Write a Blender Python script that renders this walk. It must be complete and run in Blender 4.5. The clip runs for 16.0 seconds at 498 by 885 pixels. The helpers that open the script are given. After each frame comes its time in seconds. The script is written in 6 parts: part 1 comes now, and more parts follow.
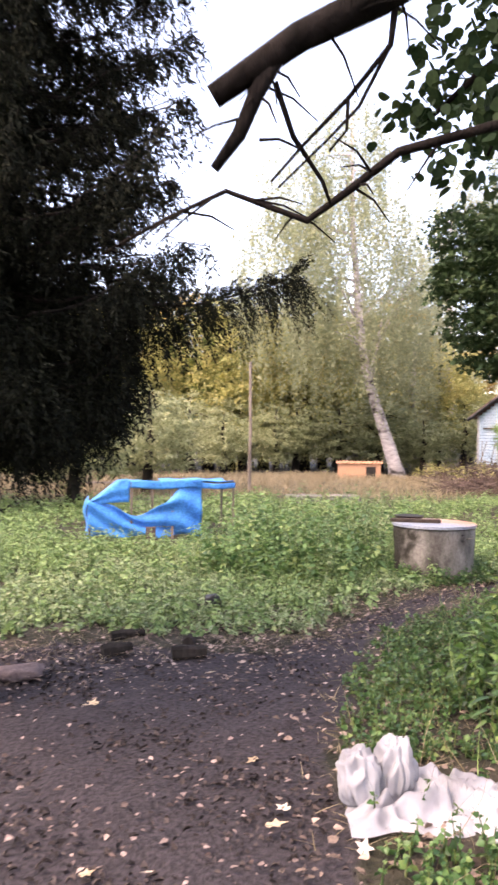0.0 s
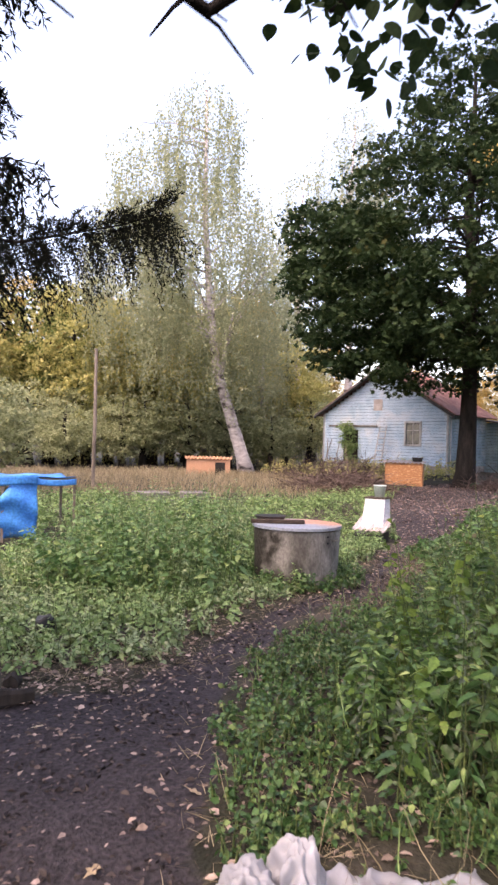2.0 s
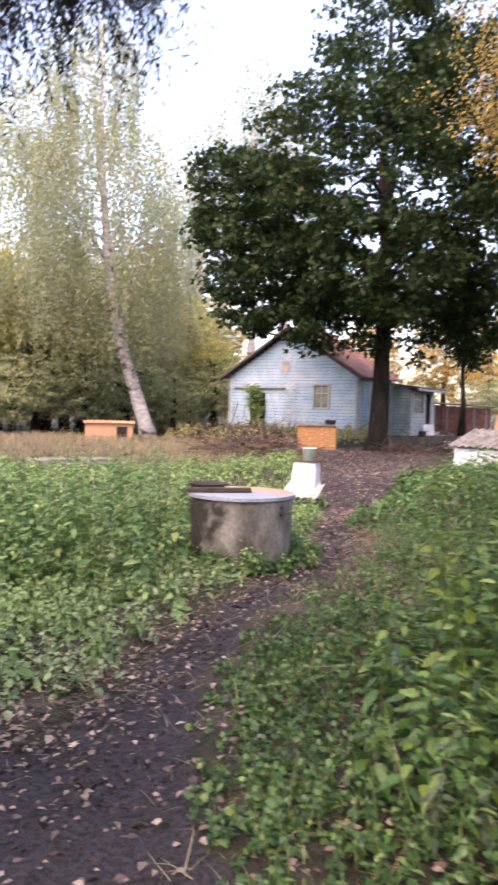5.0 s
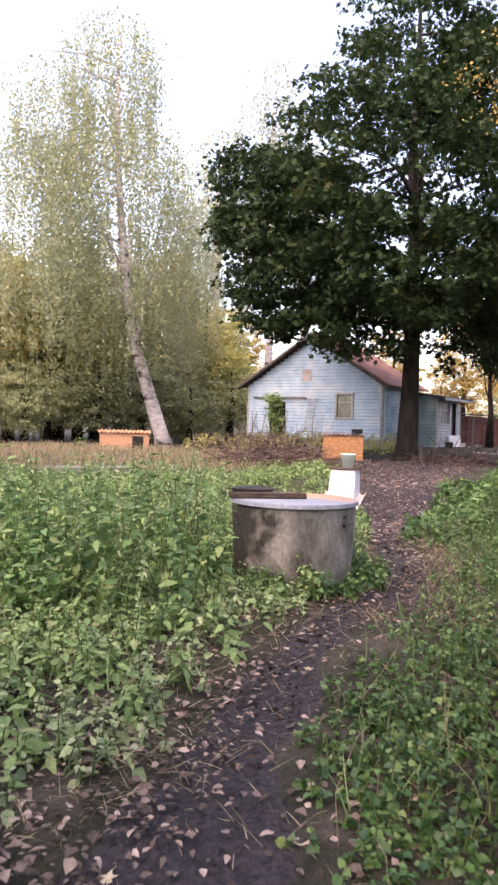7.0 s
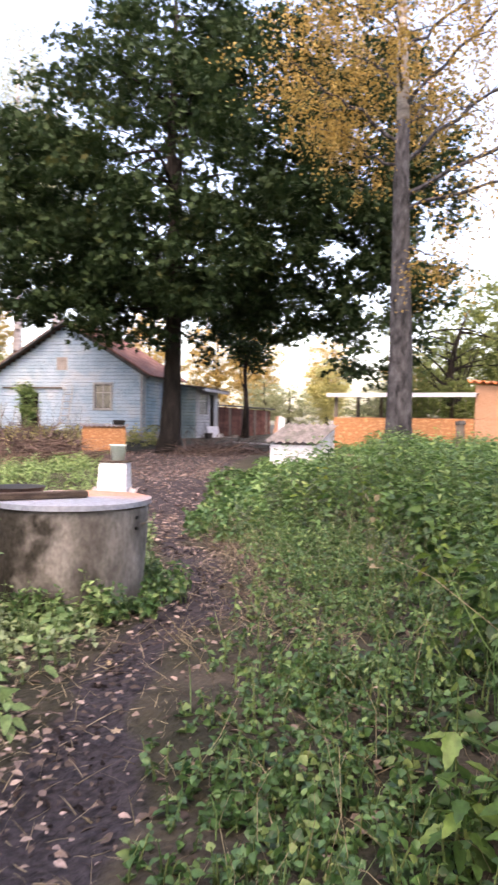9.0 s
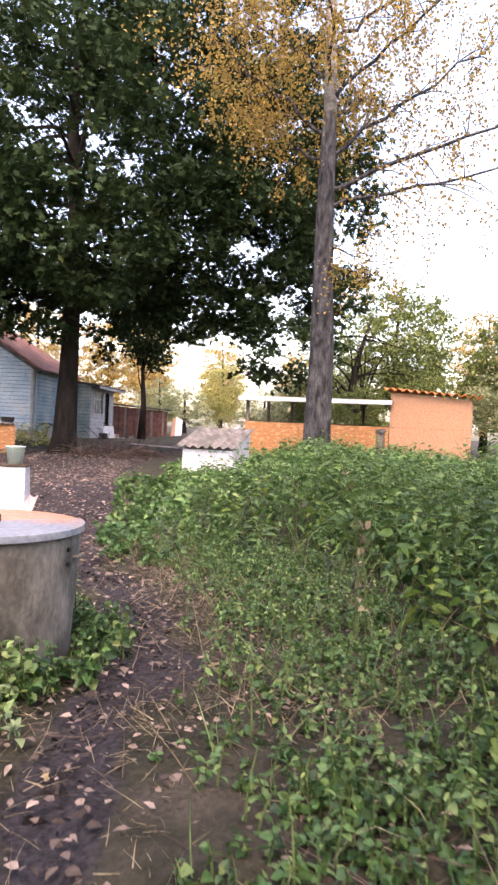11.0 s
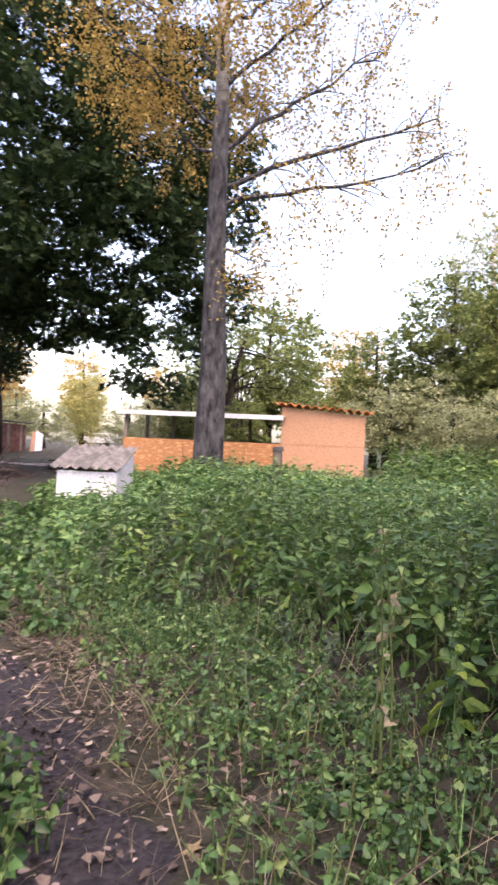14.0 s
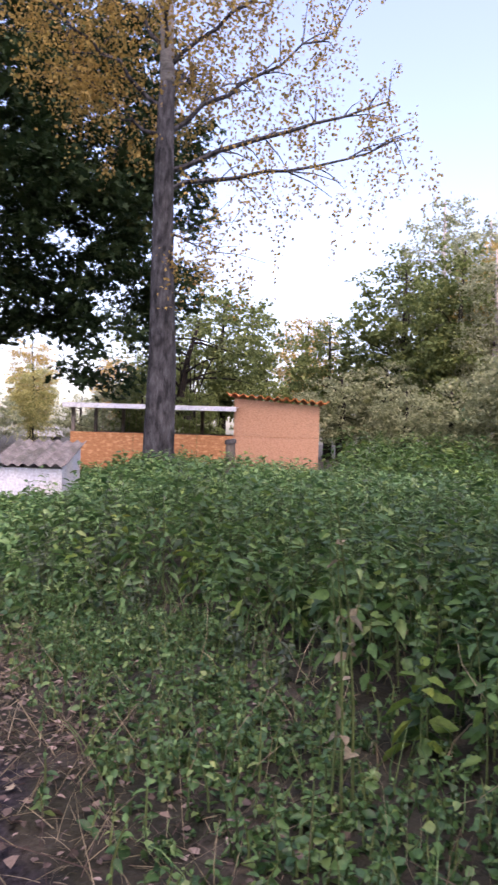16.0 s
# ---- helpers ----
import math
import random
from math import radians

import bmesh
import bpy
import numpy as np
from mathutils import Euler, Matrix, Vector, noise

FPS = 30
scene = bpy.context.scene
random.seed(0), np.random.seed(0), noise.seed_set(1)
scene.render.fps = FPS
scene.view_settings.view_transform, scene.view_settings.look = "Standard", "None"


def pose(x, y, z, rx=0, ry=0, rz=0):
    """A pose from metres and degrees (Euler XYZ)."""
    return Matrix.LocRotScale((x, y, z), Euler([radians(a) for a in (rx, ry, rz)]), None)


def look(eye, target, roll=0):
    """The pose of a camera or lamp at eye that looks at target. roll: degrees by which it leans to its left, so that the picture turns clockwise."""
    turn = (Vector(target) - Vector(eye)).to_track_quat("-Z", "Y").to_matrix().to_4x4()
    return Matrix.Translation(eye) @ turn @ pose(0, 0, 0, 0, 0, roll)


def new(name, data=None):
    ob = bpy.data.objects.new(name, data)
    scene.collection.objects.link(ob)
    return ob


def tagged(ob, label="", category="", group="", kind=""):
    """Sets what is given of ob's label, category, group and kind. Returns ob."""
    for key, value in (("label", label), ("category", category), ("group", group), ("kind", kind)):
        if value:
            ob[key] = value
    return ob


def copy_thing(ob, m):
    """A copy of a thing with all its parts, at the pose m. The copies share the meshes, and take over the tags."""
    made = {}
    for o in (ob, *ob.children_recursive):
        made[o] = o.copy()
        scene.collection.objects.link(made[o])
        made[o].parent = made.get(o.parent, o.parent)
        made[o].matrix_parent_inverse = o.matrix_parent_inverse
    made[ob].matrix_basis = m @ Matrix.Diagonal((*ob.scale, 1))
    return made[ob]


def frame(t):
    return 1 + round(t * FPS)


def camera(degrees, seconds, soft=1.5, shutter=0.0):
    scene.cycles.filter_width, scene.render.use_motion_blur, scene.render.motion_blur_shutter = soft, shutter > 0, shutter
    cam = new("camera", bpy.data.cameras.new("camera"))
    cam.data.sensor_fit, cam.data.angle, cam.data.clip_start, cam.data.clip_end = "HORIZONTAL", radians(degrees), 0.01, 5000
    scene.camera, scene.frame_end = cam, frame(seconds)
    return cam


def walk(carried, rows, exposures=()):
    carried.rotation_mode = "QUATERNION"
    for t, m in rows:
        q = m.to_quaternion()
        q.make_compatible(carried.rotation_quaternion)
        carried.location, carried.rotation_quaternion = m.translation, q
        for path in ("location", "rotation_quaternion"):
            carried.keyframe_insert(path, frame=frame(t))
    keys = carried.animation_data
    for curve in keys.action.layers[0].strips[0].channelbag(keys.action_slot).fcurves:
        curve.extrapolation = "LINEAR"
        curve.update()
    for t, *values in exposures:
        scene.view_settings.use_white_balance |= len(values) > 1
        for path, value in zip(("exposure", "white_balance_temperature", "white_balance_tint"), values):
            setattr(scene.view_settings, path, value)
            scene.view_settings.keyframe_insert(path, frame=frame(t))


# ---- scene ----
cam = camera(39.3, 16.0, soft=2.6, shutter=0.5)
PATH = [
    (0, (-0.914, 0.244, 1.677), (-0.73, 2.236, 1.678), 0.7),
    (0.5, (-0.905, 0.506, 1.659), (-0.591, 2.481, 1.67), 1.3),
    (1, (-0.795, 0.766, 1.663), (-0.394, 2.726, 1.68), 1.5),
    (1.5, (-0.79, 1.0, 1.636), (-0.261, 2.929, 1.636), 1.6),
    (2, (-0.824, 1.236, 1.642), (-0.21, 3.139, 1.638), 1.6),
    (2.5, (-0.848, 1.494, 1.629), (-0.203, 3.387, 1.639), 1.6),
    (3, (-0.819, 1.657, 1.62), (-0.013, 3.487, 1.597), 0.9),
    (3.5, (-0.797, 1.85, 1.617), (0.187, 3.591, 1.588), 0.8),
    (4, (-0.733, 2.125, 1.57), (0.301, 3.835, 1.491), 1.2),
    (4.5, (-0.712, 2.384, 1.548), (0.299, 4.106, 1.444), 1.5),
    (5, (-0.744, 2.725, 1.493), (0.151, 4.511, 1.401), 1.5),
    (5.2, (-0.742, 2.827, 1.48), (0.107, 4.634, 1.371), 1.4),
    (7.3, (-0.531, 4.002, 1.254), (0.347, 5.799, 1.221), 1.8),
    (7.5, (-0.51, 4.101, 1.236), (0.457, 5.851, 1.205), 1.6),
    (8, (-0.439, 4.339, 1.217), (0.69, 5.989, 1.18), 1.2),
    (8.5, (-0.3, 4.56, 1.215), (0.967, 6.107, 1.163), 1.0),
    (9, (-0.245, 4.745, 1.207), (1.186, 6.142, 1.153), 1.1),
    (9.5, (-0.188, 4.999, 1.215), (1.354, 6.272, 1.159), 1.5),
    (9.7, (-0.147, 5.088, 1.201), (1.416, 6.335, 1.145), 1.7),
    (11.8, (0.369, 6.071, 1.23), (2.016, 7.206, 1.197), 3.0),
    (12, (0.416, 6.153, 1.223), (2.062, 7.288, 1.188), 3.0),
    (12.5, (0.507, 6.345, 1.235), (2.158, 7.473, 1.205), 3.0),
    (13, (0.714, 6.496, 1.23), (2.405, 7.564, 1.224), 3.0),
    (13.5, (0.859, 6.626, 1.245), (2.612, 7.59, 1.234), 3.0),
    (14, (0.961, 6.779, 1.279), (2.792, 7.583, 1.297), 2.7),
    (14.5, (1.096, 6.854, 1.269), (2.959, 7.582, 1.275), 2.7),
    (15, (1.225, 6.852, 1.325), (3.112, 7.516, 1.317), 2.0),
    (15.5, (1.255, 6.811, 1.329), (3.154, 7.437, 1.317), 1.3),
    (16, (1.282, 6.86, 1.306), (3.161, 7.544, 1.303), 1.8),
]
EXPOSURES = [(0.0, 2.74, 8400, 27), (1.0, 2.46, 8300, 27), (2.5, 2.28, 8200, 28), (3.5, 2.28, 8200, 28), (5.0, 2.58, 8150, 27), (7.5, 2.46, 8300, 28), (9.5, 2.64, 8400, 26), (11.8, 2.52, 8300, 26), (13.5, 2.5, 8150, 26), (16.0, 1.86, 7100, 33)]
walk(cam, [(t, look(eye, target, roll)) for t, eye, target, roll in PATH], EXPOSURES)

# ---- sky and sun ----
world = bpy.data.worlds.new("sky")
scene.world = world
world.use_nodes = True
wn = world.node_tree.nodes
sky = wn.new("ShaderNodeTexSky")
sky.sky_type = "NISHITA"
sky.sun_disc = False
sky.sun_elevation = radians(58)
sky.sun_rotation = radians(235)
sky.air_density, sky.dust_density, sky.ozone_density = 1.0, 3.0, 1.5
wn["Background"].inputs["Strength"].default_value = 0.15
world.node_tree.links.new(sky.outputs["Color"], wn["Background"].inputs["Color"])
sun = new("sun", bpy.data.lights.new("sun", "SUN"))
sun.data.energy, sun.data.angle, sun.data.color = 0.3, radians(60), (1.0, 0.93, 0.86)
sun.matrix_world = look((0, 0, 0), (-math.sin(radians(235)) * 0.53, -math.cos(radians(235)) * 0.53, -0.85))


# ---- materials ----
def rgb(c):
    return (c[0], c[1], c[2], 1.0)


def mat(name, a, b, scale=6.0, rough=0.85, bump=0.3, fine=60.0, metal=0.0, island=0.0, c=None, spec=0.3, stretch=None, trans=0.0, attr=None):
    """A surface of two mixed tones a and b with grain; c: a third tone for sparse stains; island: how much single leaves vary."""
    m = bpy.data.materials.new(name)
    m.use_nodes = True
    t, bs = m.node_tree, m.node_tree.nodes["Principled BSDF"]
    n, ln = t.nodes, t.links
    co = n.new("ShaderNodeTexCoord")
    vec = co.outputs["Object"]
    if stretch:
        mp = n.new("ShaderNodeMapping")
        mp.inputs["Scale"].default_value = stretch
        ln.new(vec, mp.inputs["Vector"])
        vec = mp.outputs["Vector"]
    n1 = n.new("ShaderNodeTexNoise")
    n1.inputs["Scale"].default_value, n1.inputs["Detail"].default_value = scale, 6
    n2 = n.new("ShaderNodeTexNoise")
    n2.inputs["Scale"].default_value, n2.inputs["Detail"].default_value = fine, 5
    ln.new(vec, n1.inputs["Vector"]), ln.new(vec, n2.inputs["Vector"])
    ramp = n.new("ShaderNodeValToRGB")
    ramp.color_ramp.elements[0].position, ramp.color_ramp.elements[1].position = 0.34, 0.66
    ramp.color_ramp.elements[0].color, ramp.color_ramp.elements[1].color = rgb(a), rgb(b)
    fac = n1.outputs["Fac"]
    if island:
        geo = n.new("ShaderNodeNewGeometry")
        mx = n.new("ShaderNodeMix")
        mx.inputs["Factor"].default_value = island
        ln.new(n1.outputs["Fac"], mx.inputs["A"])
        ln.new(geo.outputs["Random Per Island"], mx.inputs["B"])
        fac = mx.outputs["Result"]
    ln.new(fac, ramp.inputs["Fac"])
    col = ramp.outputs["Color"]
    if c:
        if island:
            ramp.color_ramp.elements[0].position, ramp.color_ramp.elements[1].position = 0.15, 0.72
            e = ramp.color_ramp.elements.new(0.9)
            e.color = rgb(c)
        else:
            n3 = n.new("ShaderNodeTexNoise")
            n3.inputs["Scale"].default_value, n3.inputs["Detail"].default_value = scale * 0.45, 8
            off = n.new("ShaderNodeMapping")
            off.inputs["Location"].default_value = (7.3, 2.1, 4.4)
            ln.new(vec, off.inputs["Vector"]), ln.new(off.outputs["Vector"], n3.inputs["Vector"])
            r3 = n.new("ShaderNodeMapRange")
            r3.inputs["From Min"].default_value, r3.inputs["From Max"].default_value = 0.52, 0.66
            ln.new(n3.outputs["Fac"], r3.inputs["Value"])
            mc = n.new("ShaderNodeMix")
            mc.data_type = "RGBA"
            ln.new(r3.outputs["Result"], mc.inputs["Factor"]), ln.new(col, mc.inputs[6])
            mc.inputs[7].default_value = rgb(c)
            col = mc.outputs[2]
    hs = n.new("ShaderNodeHueSaturation")
    r2 = n.new("ShaderNodeMapRange")
    r2.inputs["From Min"].default_value, r2.inputs["From Max"].default_value = 0.3, 0.7
    r2.inputs["To Min"].default_value, r2.inputs["To Max"].default_value = 0.72, 1.25
    ln.new(n2.outputs["Fac"], r2.inputs["Value"]), ln.new(r2.outputs["Result"], hs.inputs["Value"]), ln.new(col, hs.inputs["Color"])
    col = hs.outputs["Color"]
    if attr:
        at = n.new("ShaderNodeAttribute")
        at.attribute_name = attr[0]
        ma = n.new("ShaderNodeMix")
        ma.data_type = "RGBA"
        n4 = n.new("ShaderNodeTexNoise")
        n4.inputs["Scale"].default_value, n4.inputs["Detail"].default_value = 3.0, 9
        ln.new(vec, n4.inputs["Vector"])
        sub = n.new("ShaderNodeMath")
        sub.operation = "ADD"
        ln.new(at.outputs["Fac"], sub.inputs[0])
        ln.new(n4.outputs["Fac"], sub.inputs[1])
        r5 = n.new("ShaderNodeMapRange")
        r5.inputs["From Min"].default_value, r5.inputs["From Max"].default_value = 0.9, 1.1
        ln.new(sub.outputs["Value"], r5.inputs["Value"])
        soil = n.new("ShaderNodeValToRGB")
        soil.color_ramp.elements[0].position, soil.color_ramp.elements[1].position = 0.3, 0.7
        soil.color_ramp.elements[0].color, soil.color_ramp.elements[1].color = rgb(attr[1]), rgb(attr[2])
        ln.new(n2.outputs["Fac"], soil.inputs["Fac"])
        ln.new(r5.outputs["Result"], ma.inputs["Factor"]), ln.new(col, ma.inputs[6]), ln.new(soil.outputs["Color"], ma.inputs[7])
        col = ma.outputs[2]
    ln.new(col, bs.inputs["Base Color"])
    bs.inputs["Roughness"].default_value, bs.inputs["Metallic"].default_value = rough, metal
    bs.inputs["Specular IOR Level"].default_value = spec
    if bump:
        bp = n.new("ShaderNodeBump")
        bp.inputs["Strength"].default_value, bp.inputs["Distance"].default_value = bump, 0.02
        ln.new(n2.outputs["Fac"], bp.inputs["Height"]), ln.new(bp.outputs["Normal"], bs.inputs["Normal"])
    if trans:
        tr = n.new("ShaderNodeBsdfTranslucent")
        ms = n.new("ShaderNodeMixShader")
        ms.inputs["Fac"].default_value = trans
        ln.new(col, tr.inputs["Color"]), ln.new(bs.outputs["BSDF"], ms.inputs[1]), ln.new(tr.outputs["BSDF"], ms.inputs[2])
        ln.new(ms.outputs["Shader"], n["Material Output"].inputs["Surface"])
    return m


M_GROUND = mat("earth_and_moss", (0.015, 0.016, 0.009), (0.040, 0.037, 0.024), 5.0, 0.95, 1.0, 38, c=(0.060, 0.050, 0.038), attr=("soil", (0.010, 0.009, 0.011), (0.050, 0.042, 0.049)))
# attr: tones for the well ring's stains and its painted side shade
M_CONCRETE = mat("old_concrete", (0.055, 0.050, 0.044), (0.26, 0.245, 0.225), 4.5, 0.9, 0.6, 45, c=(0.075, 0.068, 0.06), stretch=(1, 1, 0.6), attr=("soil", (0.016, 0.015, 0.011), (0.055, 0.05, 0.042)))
M_LID = mat("galvanised_sheet", (0.26, 0.30, 0.37), (0.36, 0.39, 0.45), 2.5, 0.5, 0.08, 30, metal=0.25, c=(0.50, 0.27, 0.19))
M_LIDRUST = mat("rust_stained_sheet", (0.46, 0.22, 0.15), (0.56, 0.33, 0.25), 3.0, 0.6, 0.1, 30, metal=0.1, c=(0.36, 0.40, 0.47))
M_PLANK = mat("weathered_plank", (0.03, 0.022, 0.018), (0.085, 0.062, 0.048), 4, 0.9, 0.4, 30, stretch=(1, 8, 8))
M_SIDING = mat("pale_blue_paint", (0.30, 0.44, 0.58), (0.44, 0.57, 0.69), 2.2, 0.75, 0.2, 25, c=(0.51, 0.58, 0.64))
M_SIDING2 = mat("faded_teal_paint", (0.15, 0.24, 0.28), (0.26, 0.36, 0.40), 2.2, 0.8, 0.2, 25, c=(0.35, 0.38, 0.38))
M_TRIM = mat("grey_blue_trim", (0.30, 0.32, 0.35), (0.46, 0.46, 0.46), 5, 0.8, 0.2, 40)
M_PLINTH = mat("stained_plinth", (0.28, 0.25, 0.24), (0.48, 0.44, 0.43), 2.5, 0.9, 0.3, 30)
M_DARK = mat("dark_opening", (0.012, 0.011, 0.010), (0.03, 0.027, 0.024), 4, 0.9, 0)
M_ROOFRED = mat("rusty_red_sheet", (0.15, 0.065, 0.05), (0.27, 0.14, 0.11), 3, 0.7, 0.2, 30, c=(0.14, 0.08, 0.07))
M_ROOFDARK = mat("dark_roofing", (0.035, 0.035, 0.04), (0.09, 0.085, 0.085), 3, 0.8, 0.3, 40)
M_OSB = mat("orange_chipboard", (0.32, 0.135, 0.055), (0.47, 0.22, 0.10), 18, 0.7, 0.25, 70, c=(0.58, 0.32, 0.16), stretch=(1, 1, 2.5))
M_OSB2 = mat("pale_chipboard", (0.39, 0.20, 0.12), (0.51, 0.29, 0.185), 22, 0.7, 0.2, 80, stretch=(1, 1, 2.5))
M_WHITE = mat("white_paint", (0.52, 0.54, 0.60), (0.68, 0.69, 0.73), 3, 0.6, 0.1, 30, c=(0.60, 0.58, 0.56))
M_SLATE = mat("grey_corrugated_sheet", (0.10, 0.092, 0.09), (0.22, 0.205, 0.20), 5, 0.9, 0.3, 40, c=(0.10, 0.10, 0.09))
M_SLATEW = mat("pale_corrugated_sheet", (0.34, 0.30, 0.30), (0.48, 0.43, 0.43), 5, 0.8, 0.2, 40)
M_TARP = mat("blue_tarpaulin", (0.015, 0.16, 0.55), (0.04, 0.29, 0.72), 3, 0.45, 0.2, 30)
M_MESH = mat("rusty_wire", (0.18, 0.15, 0.12), (0.30, 0.26, 0.22), 8, 0.7, 0)
M_POST = mat("grey_post", (0.10, 0.085, 0.072), (0.24, 0.20, 0.17), 6, 0.9, 0.4, 40, stretch=(1, 1, 0.2))
M_RED = mat("red_brown_boards", (0.08, 0.035, 0.03), (0.18, 0.08, 0.065), 4, 0.8, 0.3, 30)
M_BAG = mat("white_woven_plastic", (0.34, 0.35, 0.39), (0.50, 0.51, 0.56), 2, 0.42, 0.02, 6, trans=0.3)
M_BUCKET = mat("pale_mint_enamel", (0.50, 0.62, 0.58), (0.62, 0.72, 0.68), 4, 0.5, 0.05)
M_BLACK = mat("black_plastic", (0.010, 0.010, 0.010), (0.03, 0.03, 0.03), 6, 0.5, 0.1)
M_ORANGE = mat("orange_metal_edge", (0.55, 0.14, 0.03), (0.70, 0.22, 0.06), 5, 0.5, 0.1)
M_GLASS = mat("dim_window_glass", (0.10, 0.12, 0.12), (0.26, 0.26, 0.24), 3, 0.12, 0, spec=0.6)
M_STONE = mat("pinkish_stone", (0.08, 0.058, 0.058), (0.15, 0.115, 0.115), 5, 0.9, 0.4, 40)
M_BARK = mat("dark_bark", (0.008, 0.007, 0.006), (0.032, 0.026, 0.023), 5, 1.0, 0.9, 26, stretch=(1, 1, 0.25))
# Darker than the trunk's bark: the limbs' backlit shade is in the colour
M_LINDEN = mat("backlit_linden_bark", (0.004, 0.0035, 0.003), (0.016, 0.013, 0.012), 8, 1.0, 0.9, 40, spec=0.1, stretch=(1, 1, 0.4))
M_BARKMID = mat("grey_brown_bark", (0.012, 0.012, 0.014), (0.080, 0.080, 0.088), 12, 0.95, 1.0, 40, stretch=(1, 1, 0.35))
M_BIRCH = mat("white_birch_bark", (0.34, 0.31, 0.31), (0.56, 0.52, 0.52), 4, 0.85, 0.4, 20, c=(0.07, 0.06, 0.058), stretch=(1, 1, 2.2))
M_MAPLE = mat("dark_maple_leaves", (0.010, 0.028, 0.012), (0.034, 0.060, 0.022), 0.35, 0.7, 0, island=0.5, spec=0.15, c=(0.085, 0.072, 0.020), trans=0.25)
M_GOLD = mat("golden_birch_leaves", (0.22, 0.15, 0.05), (0.43, 0.30, 0.09), 0.5, 0.7, 0, island=0.6, c=(0.24, 0.20, 0.05), trans=0.4)
M_BIRCHLEAF = mat("pale_green_birch_leaves", (0.20, 0.24, 0.14), (0.43, 0.45, 0.28), 0.5, 0.7, 0, island=0.45, c=(0.44, 0.34, 0.15), trans=0.5)
M_OLIVE = mat("olive_autumn_leaves", (0.15, 0.19, 0.07), (0.60, 0.55, 0.23), 0.45, 0.75, 0, island=0.4, c=(0.66, 0.46, 0.17), trans=0.5)
M_YELLOW = mat("yellow_autumn_leaves", (0.26, 0.19, 0.06), (0.58, 0.42, 0.15), 0.4, 0.75, 0, island=0.4, c=(0.62, 0.38, 0.15), trans=0.5)
M_GREENLEAF = mat("mid_green_leaves", (0.065, 0.105, 0.035), (0.20, 0.24, 0.075), 0.4, 0.7, 0, island=0.5, c=(0.22, 0.18, 0.05), trans=0.35)
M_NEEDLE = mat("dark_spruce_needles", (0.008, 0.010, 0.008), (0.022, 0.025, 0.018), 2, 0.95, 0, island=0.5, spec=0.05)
M_NETTLE = mat("nettle_leaves", (0.018, 0.062, 0.016), (0.100, 0.205, 0.048), 1.2, 0.45, 0, island=0.7, spec=0.5, c=(0.24, 0.33, 0.08), trans=0.3)
M_IVY = mat("ground_ivy_leaves", (0.016, 0.062, 0.018), (0.085, 0.190, 0.055), 1.5, 0.42, 0, island=0.7, spec=0.5, c=(0.24, 0.31, 0.10), trans=0.25)
M_HERB = mat("light_green_herbs", (0.085, 0.165, 0.060), (0.25, 0.38, 0.15), 1.0, 0.52, 0, island=0.6, c=(0.30, 0.33, 0.16), trans=0.3)
M_STRAW = mat("dry_straw_grass", (0.17, 0.14, 0.085), (0.36, 0.30, 0.20), 2, 0.85, 0, island=0.6, trans=0.2)
M_FALLEN = mat("fallen_leaves", (0.07, 0.045, 0.038), (0.28, 0.215, 0.20), 3, 0.8, 0, island=0.75, c=(0.44, 0.33, 0.29), trans=0.1)
M_GREY = mat("grey_green_weed_leaves", (0.11, 0.18, 0.085), (0.33, 0.42, 0.22), 1.0, 0.45, 0, island=0.65, spec=0.5, c=(0.34, 0.34, 0.20), trans=0.25)
M_GOOSE = mat("goosefoot_leaves", (0.035, 0.065, 0.04), (0.12, 0.16, 0.10), 1.0, 0.5, 0, island=0.6, spec=0.5, c=(0.22, 0.22, 0.12), trans=0.25)
M_HEMP = mat("blue_green_weed_leaves", (0.034, 0.105, 0.034), (0.155, 0.290, 0.095), 1.0, 0.45, 0, island=0.7, spec=0.5, c=(0.30, 0.37, 0.13), trans=0.3)
M_BUSH = mat("grey_green_bush_leaves", (0.12, 0.16, 0.08), (0.42, 0.44, 0.25), 0.6, 0.75, 0, island=0.45, c=(0.42, 0.31, 0.2), trans=0.45)
M_LIME = mat("lime_green_leaves", (0.07, 0.14, 0.03), (0.17, 0.26, 0.05), 1.0, 0.6, 0, island=0.6, c=(0.36, 0.38, 0.07), trans=0.35)
M_LITTER = mat("brown_leaf_litter", (0.045, 0.032, 0.026), (0.23, 0.17, 0.14), 3, 0.85, 0, island=0.8, c=(0.42, 0.32, 0.27))
M_STEM = mat("green_stems", (0.05, 0.09, 0.03), (0.13, 0.17, 0.06), 4, 0.8, 0, island=0.5)
M_TWIG = mat("brush_twigs", (0.05, 0.035, 0.03), (0.14, 0.10, 0.085), 4, 0.95, 0, island=0.6)


# ---- mesh helpers ----
def part(name, bm, material, parent=None, label="", smooth=False):
    """Links a bmesh as one mesh object under a thing or under a part."""
    me = bpy.data.meshes.new(name)
    bm.to_mesh(me)
    bm.free()
    me.materials.append(material)
    if smooth:
        me.polygons.foreach_set("use_smooth", [True] * len(me.polygons))
    ob = new(name, me)
    ob.parent = parent
    if label:
        ob["label"] = label
    return ob


